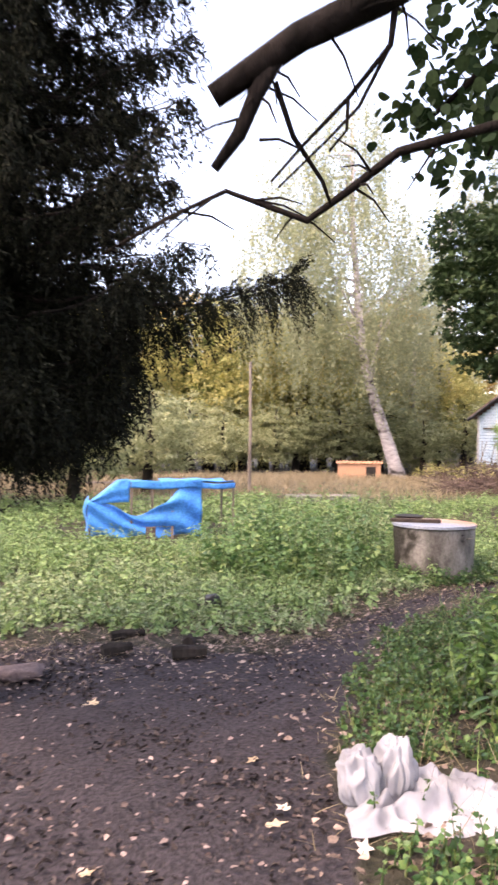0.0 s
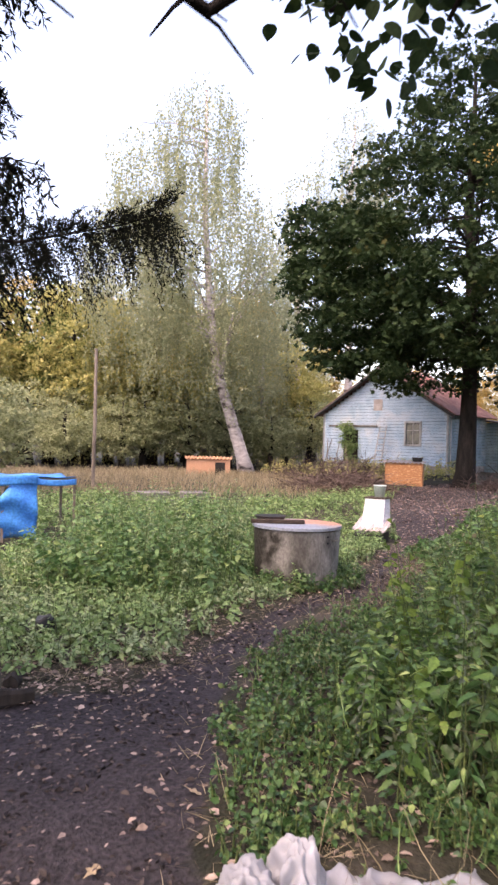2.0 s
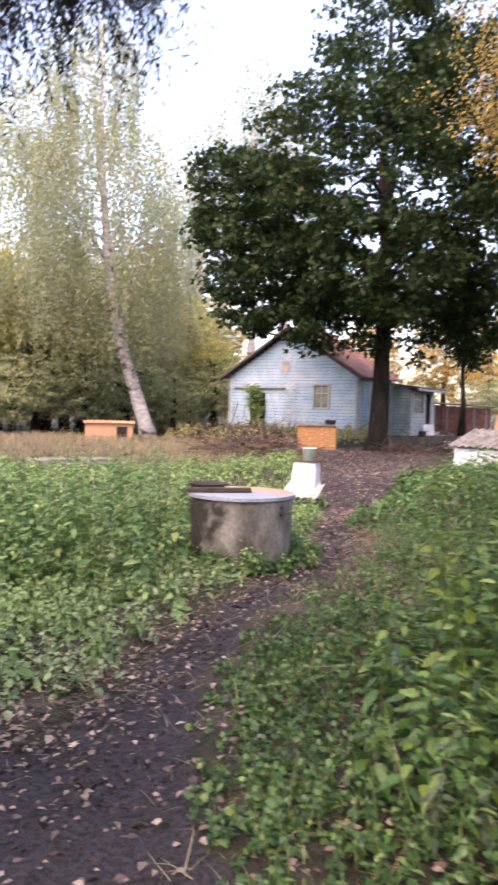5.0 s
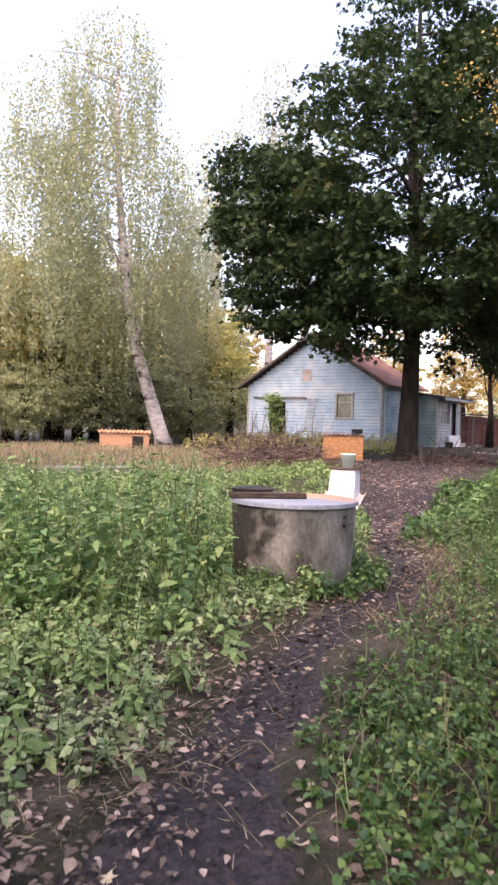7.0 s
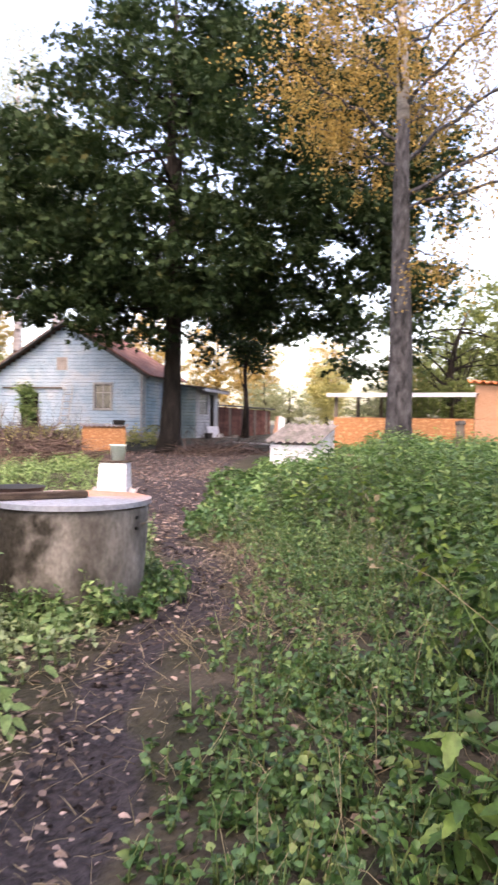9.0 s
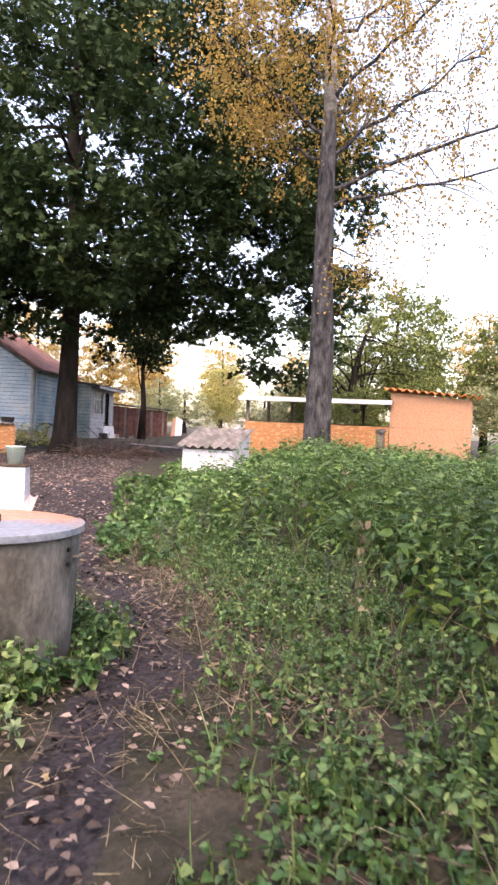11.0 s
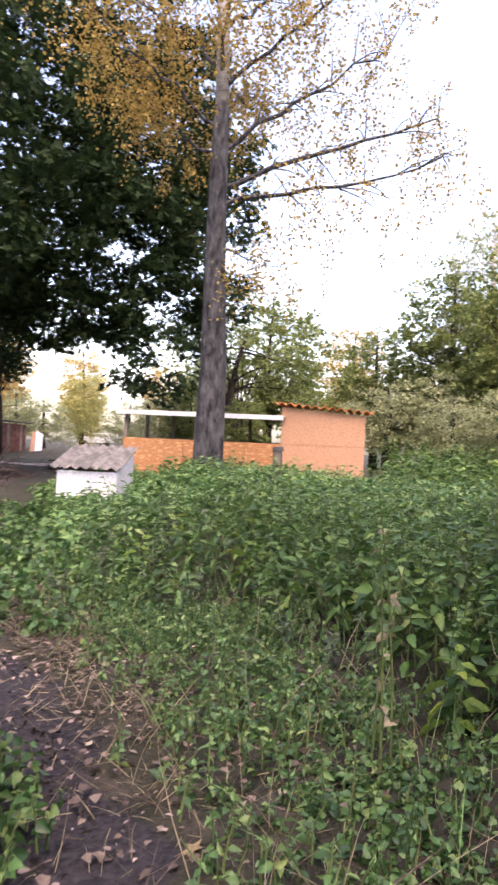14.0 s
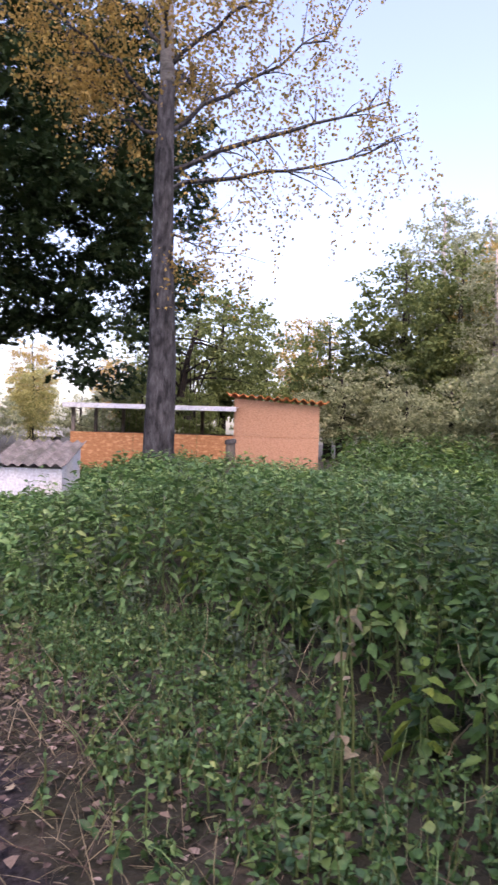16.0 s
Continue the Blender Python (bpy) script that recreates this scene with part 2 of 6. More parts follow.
def from_arrays(name, verts, faces, material, parent=None, label=""):
    me = bpy.data.meshes.new(name)
    me.vertices.add(len(verts))
    me.vertices.foreach_set("co", np.asarray(verts, np.float32).ravel())
    f = np.asarray(faces, np.int32)
    k = f.shape[1]
    me.loops.add(f.size)
    me.loops.foreach_set("vertex_index", f.ravel())
    me.polygons.add(len(f))
    me.polygons.foreach_set("loop_start", np.arange(0, f.size, k, dtype=np.int32))
    me.polygons.foreach_set("loop_total", np.full(len(f), k, np.int32))
    me.update(calc_edges=True)
    me.materials.append(material)
    ob = new(name, me)
    ob.parent = parent
    if label:
        ob["label"] = label
    return ob


def empty(name, m, label, category, group="", kind=""):
    ob = new(name)
    ob.matrix_world = m
    return tagged(ob, label, category, group, kind)


def box(bm, x0, x1, y0, y1, z0, z1, bevel=0.0):
    vs = [bm.verts.new((x, y, z)) for z in (z0, z1) for y in (y0, y1) for x in (x0, x1)]
    fs = [bm.faces.new([vs[i] for i in q]) for q in ((0, 2, 3, 1), (4, 5, 7, 6), (0, 1, 5, 4), (2, 6, 7, 3), (0, 4, 6, 2), (1, 3, 7, 5))]
    if bevel:
        bmesh.ops.bevel(bm, geom=list({e for f in fs for e in f.edges}), offset=bevel, segments=1, affect="EDGES")
    return bm


def block(x0, x1, y0, y1, z0, z1, bevel=0.0):
    return box(bmesh.new(), x0, x1, y0, y1, z0, z1, bevel)


def tube(bm, pts, radii, sides=8, cap=True, wob=0.0):
    """A tapered tube along the points."""
    pts = [Vector(p) for p in pts]
    rings = []
    ref = Vector((0.31, 0.87, 0.38)).normalized()
    for i, p in enumerate(pts):
        d = (pts[min(i + 1, len(pts) - 1)] - pts[max(i - 1, 0)]).normalized()
        u = d.cross(ref).normalized()
        v = d.cross(u)
        rings.append([bm.verts.new(p + (u * math.cos(a) + v * math.sin(a)) * radii[i] * (1 + wob * noise.noise(p * 3 + u * 2 * math.cos(a) + v * 2 * math.sin(a)))) for a in (2 * math.pi * k / sides for k in range(sides))])
    for a, b in zip(rings, rings[1:]):
        for k in range(sides):
            bm.faces.new((a[k], a[(k + 1) % sides], b[(k + 1) % sides], b[k]))
    if cap:
        bm.faces.new(rings[0][::-1])
        bm.faces.new(rings[-1])
    return bm


def wave_sheet(length, width, waves, amp, thick=0.008, sag=0.0):
    """A corrugated sheet: waves run along y, the profile goes along x."""
    bm = bmesh.new()
    nx, ny = waves * 8, 4
    rows = []
    for s in (thick, 0.0):
        g = [[bm.verts.new((length * i / nx, width * j / ny, amp * math.cos(2 * math.pi * waves * i / nx) + s - sag * math.sin(math.pi * j / ny))) for i in range(nx + 1)] for j in range(ny + 1)]
        for j in range(ny):
            for i in range(nx):
                q = (g[j][i], g[j][i + 1], g[j + 1][i + 1], g[j + 1][i])
                bm.faces.new(q if s else q[::-1])
        rows.append(g)
    t, b = rows
    for i in range(nx):
        bm.faces.new((b[0][i], b[0][i + 1], t[0][i + 1], t[0][i]))
        bm.faces.new((t[ny][i], t[ny][i + 1], b[ny][i + 1], b[ny][i]))
    for j in range(ny):
        bm.faces.new((t[j][0], t[j + 1][0], b[j + 1][0], b[j][0]))
        bm.faces.new((b[j][nx], b[j + 1][nx], t[j + 1][nx], t[j][nx]))
    return bm


# ---- ground ----
ANCHORS = np.array([
    (-1.2, -2.0, 0.06), (-1.0, 0.8, 0.04), (-0.8, 2.4, 0.02), (0.5, 3.0, 0.06), (-0.4, 4.4, 0.0), (-0.1, 5.6, 0.0), (0.7, 6.5, 0.0), (2.1, 7.6, 0.06), (3.2, 8.4, 0.05),
    (2.2, 8.9, 0.03), (2.6, 6.0, 0.12), (4.6, 7.6, 0.15), (5.5, 13.3, -0.24), (5.0, 12.5, -0.14), (4.2, 10.0, 0.0), (-2.8, 5.2, -0.02), (-2.5, 11.3, 0.02), (0.0, 9.0, 0.0), (1.0, 16.0, 0.1), (8.0, 10.0, 0.35),
    (11.6, 11.8, 0.62), (13.6, 13.0, 0.62), (10.8, 14.2, 0.25), (9.0, 16.8, 0.1), (13.6, 21.6, 0.28), (16.0, 26.3, 0.45), (12.8, 31.0, 0.3), (21.0, 28.0, 0.55), (9.2, 32.6, 0.0), (5.5, 28.5, 0.25),
    (-8.0, 20.0, 0.1), (26.0, 10.0, 0.7), (30.0, 30.0, 0.8), (-20, 40, 0.2), (10, 60, 0.3), (40, -10, 0.7), (-20, -20, 0.4), (60, 60, 0.8)])


def ground_z(x, y):
    x, y = np.asarray(x, float), np.asarray(y, float)
    d2 = (x[..., None] - ANCHORS[:, 0]) ** 2 + (y[..., None] - ANCHORS[:, 1]) ** 2
    w = 1.0 / (d2 + 0.5) ** 1.7
    return (w * ANCHORS[:, 2]).sum(-1) / w.sum(-1)


def gz(x, y):
    return float(ground_z(np.array(x), np.array(y)))


TRAIL = np.array([(-1.3, -4.0, 0.8), (-1.05, 1.0, 0.74), (-0.8, 3.0, 0.60), (-0.45, 4.2, 0.42), (-0.2, 5.0, 0.36), (0.2, 5.75, 0.28), (0.55, 6.25, 0.20), (1.25, 7.05, 0.17), (2.0, 7.72, 0.19), (2.75, 8.15, 0.22), (3.6, 9.1, 0.20), (4.3, 10.3, 0.20), (5.3, 11.6, 0.25), (6.6, 13.0, 0.45), (9.0, 16.4, 1.2), (12.0, 19.6, 1.9), (15.0, 22.0, 1.6)])


def trail_distance(x, y):
    """Signed by width: distance to the trail's middle over its half width, and on which side a place lies (+1: right)."""
    x, y = np.asarray(x, float), np.asarray(y, float)
    best, side = np.full(x.shape, 1e9), np.ones(x.shape)
    gap = np.full(x.shape, 1e9)
    for (ax, ay, aw), (bx, by, bw) in zip(TRAIL, TRAIL[1:]):
        dx, dy = bx - ax, by - ay
        s = np.clip(((x - ax) * dx + (y - ay) * dy) / (dx * dx + dy * dy), 0, 1)
        px, py = ax + s * dx, ay + s * dy
        d = np.hypot(x - px, y - py)
        m = d < gap
        gap = np.where(m, d, gap)
        best = np.where(m, d - (aw + s * (bw - aw)), best)
        side = np.where(m, np.sign((x - ax) * dy - (y - ay) * dx), side)
    return best, side


def wiggle(x, y, f=1.0, seed=0.0):
    """A smooth wavy value between about -1 and 1."""
    return (np.sin(x * 1.7 * f + seed) * np.cos(y * 1.3 * f - seed * 1.7) + np.sin(x * 3.1 * f + y * 2.3 * f + seed * 2.3) * 0.6 + np.sin(x * 0.6 * f - y * 0.9 * f + seed) * 0.8) / 2.0


def soil_amount(x, y):
    """1 on bare soil, 0 under green."""
    d, side = trail_distance(x, y)
    w = wiggle(x, y, 1.6)
    on = np.clip(0.5 - (d + 0.12 * w) / 0.3, 0, 1)
    yard = np.clip((6.2 - 0.4 * np.clip(x + 0.3, 0, 1) + 0.25 * w - y) / 0.4, 0, 1) * (side < 0)
    return np.maximum(on, yard)


def axis(fine0, fine1, step, mid0, mid1, mstep, far):
    a = np.concatenate([np.arange(fine0, fine1, step), np.arange(fine1, mid1, mstep), np.arange(mid0, fine0, mstep), np.linspace(mid1, far, 14), np.linspace(-far, mid0, 14, endpoint=False)])
    return np.unique(np.round(a, 4))


gx, gy = axis(-4.0, 7.0, 0.06, -14, 34, 0.5, 900), axis(-1.5, 13.0, 0.06, -14, 50, 0.5, 900)
GX, GY = np.meshgrid(gx, gy)
near = (GX > -4.2) & (GX < 7.2) & (GY > -2) & (GY < 13.2)
bumps = np.where(near, 0.012 * wiggle(GX, GY, 6.0, 1.0) + 0.008 * wiggle(GX, GY, 15.0, 3.0) + 0.02 * wiggle(GX, GY, 2.0, 5.0), 0.02 * wiggle(GX, GY, 1.0, 2.0))
soil = soil_amount(GX, GY)
GZ = ground_z(GX, GY) + bumps - 0.03 * soil
idx = np.arange(GX.size).reshape(GX.shape)
quads = np.stack([idx[:-1, :-1], idx[:-1, 1:], idx[1:, 1:], idx[1:, :-1]], -1).reshape(-1, 4)
ground = from_arrays("ground", np.stack([GX, GY, GZ], -1).reshape(-1, 3), quads, M_GROUND)
att = ground.data.attributes.new("soil", "FLOAT", "POINT")
att.data.foreach_set("value", soil.ravel().astype(np.float32))
ground.data.polygons.foreach_set("use_smooth", [True] * len(ground.data.polygons))
tagged(ground, "uneven garden ground with a dark bare-soil footpath", "ground", kind="structure")

# ---- leaves in bulk ----
rng = np.random.default_rng(7)


def frames_from(direction, up_noise, r):
    """For each direction, two more axes at right angles, turned at random."""
    d = direction / np.maximum(np.linalg.norm(direction, axis=1, keepdims=True), 1e-6)
    q = r.normal(size=d.shape) * up_noise + np.array((0, 0, 1.0))
    s = np.cross(d, q)
    s /= np.maximum(np.linalg.norm(s, axis=1, keepdims=True), 1e-6)
    return d, s, np.cross(s, d)


LEAF_FULL = (np.array([(0, 0, 0), (0.32, 0.5, 0.06), (0.32, -0.5, 0.06), (0.34, 0, -0.02), (0.7, 0.32, 0.03), (0.7, -0.32, 0.03), (1, 0, -0.10)]), np.array([(0, 3, 1), (0, 2, 3), (1, 3, 4), (3, 2, 5), (4, 3, 6), (3, 5, 6)]))
LEAF_SMALL = (np.array([(0, 0, 0), (0.45, 0.5, 0.05), (0.45, -0.5, 0.05), (1, 0, -0.08)]), np.array([(0, 2, 1), (1, 2, 3)]))
_a = [(0.0, 0.0), (0.02, 0.26), (0.2, 0.47), (0.45, 0.5), (0.72, 0.33), (1.0, 0.0)]
LEAF_ROUND = (np.array([(0.42, 0, -0.03)] + [(x, y, 0.05 * y) for x, y in _a] + [(x, -y, 0.05 * y) for x, y in _a[1:5]]), np.array([(0, 2, 1), (0, 3, 2), (0, 4, 3), (0, 5, 4), (0, 6, 5), (0, 1, 7), (0, 7, 8), (0, 8, 9), (0, 9, 10), (0, 10, 6)]))
_t = [(0.0, 0.0), (0.14, 0.36), (0.21, 0.30), (0.36, 0.47), (0.43, 0.35), (0.58, 0.36), (0.64, 0.24), (0.80, 0.20), (1.0, 0.0)]
LEAF_TOOTH = (np.array([(0.3, 0, -0.05), (0.66, 0, -0.04)] + [(x, y, 0.08 * y - 0.10 * x * x) for x, y in _t] + [(x, -y, 0.08 * y - 0.10 * x * x) for x, y in _t[1:8]]), np.array([(0, 3, 2), (0, 4, 3), (0, 5, 4), (0, 6, 5), (0, 1, 6), (1, 7, 6), (1, 8, 7), (1, 9, 8), (1, 10, 9), (0, 2, 11), (0, 11, 12), (0, 12, 13), (0, 13, 14), (0, 14, 1), (1, 14, 15), (1, 15, 16), (1, 16, 17), (1, 17, 10)]))
_m = [(0.0, 0.05), (0.12, 0.34), (0.30, 0.20), (0.52, 0.52), (0.60, 0.17), (1.0, 0.0)]
LEAF_LOBED = (np.array([(0.36, 0, -0.03)] + [(x, y, 0.06 * y) for x, y in _m] + [(x, -y, 0.06 * y) for x, y in _m[:5]]), np.array([(0, 2, 1), (0, 3, 2), (0, 4, 3), (0, 5, 4), (0, 6, 5), (0, 7, 8), (0, 8, 9), (0, 9, 10), (0, 10, 11), (0, 11, 6)]))
BLADE = (np.array([(0, 0.5, 0), (0, -0.5, 0), (0.35, 0.45, 0.10), (0.35, -0.45, 0.10), (0.7, 0.3, 0.08), (0.7, -0.3, 0.08), (1, 0, -0.08)]), np.array([(0, 1, 3), (0, 3, 2), (2, 3, 5), (2, 5, 4), (4, 5, 6)]))


def leaves(base, direction, length, width, shape, r, up_noise=0.5, curl=1.0):
    """Verts and faces of one leaf for each base point."""
    tv, tf = shape
    d, s, u = frames_from(direction, up_noise, r)
    ln_, wd = np.asarray(length)[:, None, None], np.asarray(width)[:, None, None]
    v = base[:, None] + d[:, None] * tv[None, :, 0:1] * ln_ + s[:, None] * tv[None, :, 1:2] * wd + u[:, None] * tv[None, :, 2:3] * ln_ * curl
    f = tf[None] + (np.arange(len(base)) * len(tv))[:, None, None]
    return v.reshape(-1, 3), f.reshape(-1, 3)


def merge(parts):
    vs, fs, n = [], [], 0
    for v, f in parts:
        vs.append(v)
        fs.append(f + n)
        n += len(v)
    return np.concatenate(vs), np.concatenate(fs)


def unit(r, n):
    v = r.normal(size=(n, 3))
    return v / np.linalg.norm(v, axis=1, keepdims=True)


# ---- house ----
def board_wall(name, house, m, x0, x1, z0, z1, step, holes, material, label, top=None, thick=0.03):
    """A wall in the xz plane that faces -y: a backing sheet with lapped boards on it; top(z) cuts a gable; holes: (x0, x1, z0, z1)."""
    bm = bmesh.new()
    out = [(x0, z0), (x1, z0)] + ([(top(z1 - 0.05 * k)[1], z1 - 0.05 * k) for k in range(int((z1 - z0) / 0.05) - 1, -1, -1)] + [(top(z1 - 0.05 * k)[0], z1 - 0.05 * k) for k in range(1, int((z1 - z0) / 0.05))] if top else [(x1, z1), (x0, z1)])
    fr = [bm.verts.new((x + (0.02 if x < (x0 + x1) / 2 else -0.02), 0.09, z)) for x, z in out]
    bk = [bm.verts.new((v.co.x, 0.115, v.co.z)) for v in fr]
    bm.faces.new(fr), bm.faces.new(bk[::-1])
    for i in range(len(fr)):
        j = (i + 1) % len(fr)
        bm.faces.new((fr[j], fr[i], bk[i], bk[j]))
    wall = part(name, bm, M_DARK, house, label)
    wall.matrix_local = m
    z = z0
    while z < z1 - 0.01:
        zt = min(z + step, z1)
        p0, q0 = top(zt) if top else (x0, x1)
        spans = [(p0, q0)]
        for hx0, hx1, hz0, hz1 in holes:
            if zt > hz0 + 0.01 and z < hz1 - 0.01:
                spans = [s for p, q in spans for s in ((p, min(q, hx0)), (max(p, hx1), q)) if s[1] - s[0] > 0.02]
        for p, q in spans:
            bm = bmesh.new()
            vs = [bm.verts.new(c) for c in ((p, -thick - 0.028, z), (q, -thick - 0.028, z), (q, -thick + 0.008, zt - 0.009), (p, -thick + 0.008, zt - 0.009), (p, 0, z), (q, 0, z), (q, 0, zt - 0.009), (p, 0, zt - 0.009))]
            for f in ((0, 1, 2, 3), (4, 7, 6, 5), (0, 4, 5, 1), (3, 2, 6, 7), (0, 3, 7, 4), (1, 5, 6, 2)):
                bm.faces.new([vs[i] for i in f])
            part("board", bm, material, wall)
        z = zt
    return wall


def window_unit(name, house, m, w, h, mull=1):
    win = part(name, block(-w / 2, w / 2, 0.03, 0.06, 0, h), M_DARK, house)
    win.matrix_local = m
    for k in range(mull + 1):
        a, b = -w / 2 + k * w / (mull + 1), -w / 2 + (k + 1) * w / (mull + 1)
        part("pane", block(a + 0.02, b - 0.02, 0.005, 0.012, 0.03, h - 0.03), M_GLASS, win, "dim dusty glass pane")
    fr = bmesh.new()
    for a, b, c, d in ((-w / 2 - 0.09, -w / 2, -0.09, h + 0.09), (w / 2, w / 2 + 0.09, -0.09, h + 0.09), (-w / 2, w / 2, h, h + 0.09), (-w / 2, w / 2, -0.09, 0)):
        box(fr, a, b, -0.06, 0.04, c, d, 0.006)
    for k in range(1, mull + 1):
        x = -w / 2 + k * w / (mull + 1)
        box(fr, x - 0.02, x + 0.02, -0.02, 0.03, 0, h)
    box(fr, -w / 2, w / 2, -0.015, 0.028, h * 0.64, h * 0.64 + 0.035)
    part("frame", fr, M_TRIM, win, "weathered grey wooden frame")
    return win


def build_house():
    HW, EAVE, RISE, DEEP = 6.4, 2.66, 1.95, 3.75
    base = gz(15, 28)
    # x runs along the gable from its far corner to the near one, y goes back into the house
    m = Matrix(((0.5, 0.866, 0, 12.8), (-0.866, 0.5, 0, 31.84), (0, 0, 1, base), (0, 0, 0, 1)))
    h = empty("house", m, "weathered pale-blue clapboard house with a rusty red roof", "house")
    part("plinth", block(0.02, HW - 0.02, 0.01, DEEP, -0.6, 0.42), M_PLINTH, h, "stained pale plinth")
    win = (HW - 1.98, HW - 1.33, 1.28, 2.18)
    door = (1.15, 1.95, 0.0, 1.75)
    slope = RISE / (HW / 2)
    top = lambda z: (0, HW) if z <= EAVE else ((z - EAVE) / slope, HW - (z - EAVE) / slope)
    board_wall("gable_wall", h, Matrix.Identity(4), 0, HW, 0.38, EAVE + RISE, 0.135, [win, door], M_SIDING, "pale-blue lapped board gable wall", top)
    core = bmesh.new()
    box(core, 0.03, HW - 0.13, 0.13, DEEP, 0.4, EAVE)
    vs = [core.verts.new(c) for c in ((0.05, 0.13, EAVE), (HW - 0.05, 0.13, EAVE), (HW / 2, 0.13, EAVE + RISE - 0.05), (0.05, DEEP, EAVE), (HW - 0.05, DEEP, EAVE), (HW / 2, DEEP, EAVE + RISE - 0.05))]
    core.faces.new(vs[:3]), core.faces.new((vs[3], vs[5], vs[4]))
    part("inner_wall", core, M_DARK, h)
    board_wall("side_wall", h, Matrix(((0, -1, 0, HW), (1, 0, 0, 0), (0, 0, 1, 0), (0, 0, 0, 1))), 0, 3.6, 0.38, EAVE - 0.02, 0.135, [], M_SIDING2, "faded teal lapped boards")
    for x in (0.0, HW - 0.09):
        part("corner_board", block(x, x + 0.09, -0.075, 0.02, 0.36, EAVE + 0.02, 0.004), M_TRIM, h)
    part("corner_board", block(HW + 0.02, HW + 0.06, 0.022, 0.12, 0.36, EAVE - 0.02, 0.004), M_TRIM, h)
    for sgn, name in ((-1, "roof_slope"), (1, "roof_slope")):
        ln_ = math.hypot(HW / 2 + 0.35, (HW / 2 + 0.35) * slope)
        r = part(name, wave_sheet(DEEP + 0.6, ln_, 18, 0.015, 0.05), M_ROOFRED, h, "rusty red-brown sheet roof")
        ang = math.atan(slope)
        eave = Vector((HW / 2 + sgn * (HW / 2 + 0.35), -0.3, EAVE - 0.35 * slope + 0.06))
        ax, ay = Vector((0, 1, 0)), Vector((-sgn * math.cos(ang), 0, math.sin(ang)))
        az = ax.cross(ay)
        if az.z < 0:
            az = -az
        r.matrix_local = Matrix(((ax.x, ay.x, az.x, eave.x), (ax.y, ay.y, az.y, eave.y), (ax.z, ay.z, az.z, eave.z), (0, 0, 0, 1)))
        f = bmesh.new()
        a, b = eave + Vector((0, -0.03, -0.06)), Vector((HW / 2, -0.33, EAVE + RISE + 0.0))
        tube(f, [a, b], [0.075, 0.075], 4)
        part("barge_board", f, M_ROOFDARK, h, "dark barge board")
    w = window_unit("window", h, Matrix.Translation(((win[0] + win[1]) / 2, -0.03, win[2])), 0.65, 0.9)
    # Open doorway: a flat dark panel takes the place of the shade inside
    d = part("door", block(door[0], door[1], 0.02, 0.06, 0.0, door[3]), M_DARK, h, "dark open doorway")
    part("hatch", block(2.75, 3.2, -0.065, -0.03, 2.75, 3.25, 0.005), M_PLINTH, h, "small boarded gable hatch")
    part("cross_bar", block(0.35, 3.0, -0.12, -0.06, 2.02, 2.08, 0.004), M_POST, h, "thin wooden bar")
    # lean-to veranda on the long side
    v0, v1, out = 3.6, 6.7, 0.9
    vm = Matrix(((0, -1, 0, HW + out), (1, 0, 0, 0), (0, 0, 1, 0), (0, 0, 0, 1)))
    wins = [(3.9, 5.1, 1.15, 2.05)]
    vdoor = (5.5, 6.15, 0.1, 2.05)
    board_wall("veranda_wall", h, vm, v0, v1, 0.1, 2.3, 0.14, wins + [vdoor], M_TRIM, "peeling greyish veranda boards")
    board_wall("veranda_end", h, Matrix.Translation((HW, v0, 0)), 0, out, 0.1, 2.35, 0.14, [], M_SIDING2, "faded teal end boards")
    part("veranda_core", block(HW - 2.6, HW + out - 0.15, v0 + 0.2, v1, -0.4, 2.25), M_DARK, h)
    for a, b, c, d_ in wins:
        window_unit("window", h, vm @ Matrix.Translation(((a + b) / 2, -0.02, c)), b - a, d_ - c, 2)
    rr = part("veranda_roof", wave_sheet(v1 - v0 + 0.7, out + 3.0, 16, 0.02, 0.04), M_ROOFDARK, h, "dark lean-to roof with pale edge")
    rr.matrix_local = Matrix(((0, -0.993, 0.12, HW + out + 0.45), (1, 0, 0, v0 - 0.2), (0, 0.12, 0.993, 2.24), (0, 0, 0, 1)))
    part("fascia", block(HW + out + 0.4, HW + out + 0.45, v0 - 0.2, v1 + 0.5, 2.14, 2.24), M_TRIM, h, "pale roof edge board")
    step = part("porch_step", block(HW + out + 0.02, HW + out + 1.0, 5.2, 6.9, -0.4, 0.14, 0.02), M_CONCRETE, h, "concrete porch step")
    return m


HOUSE = build_house()


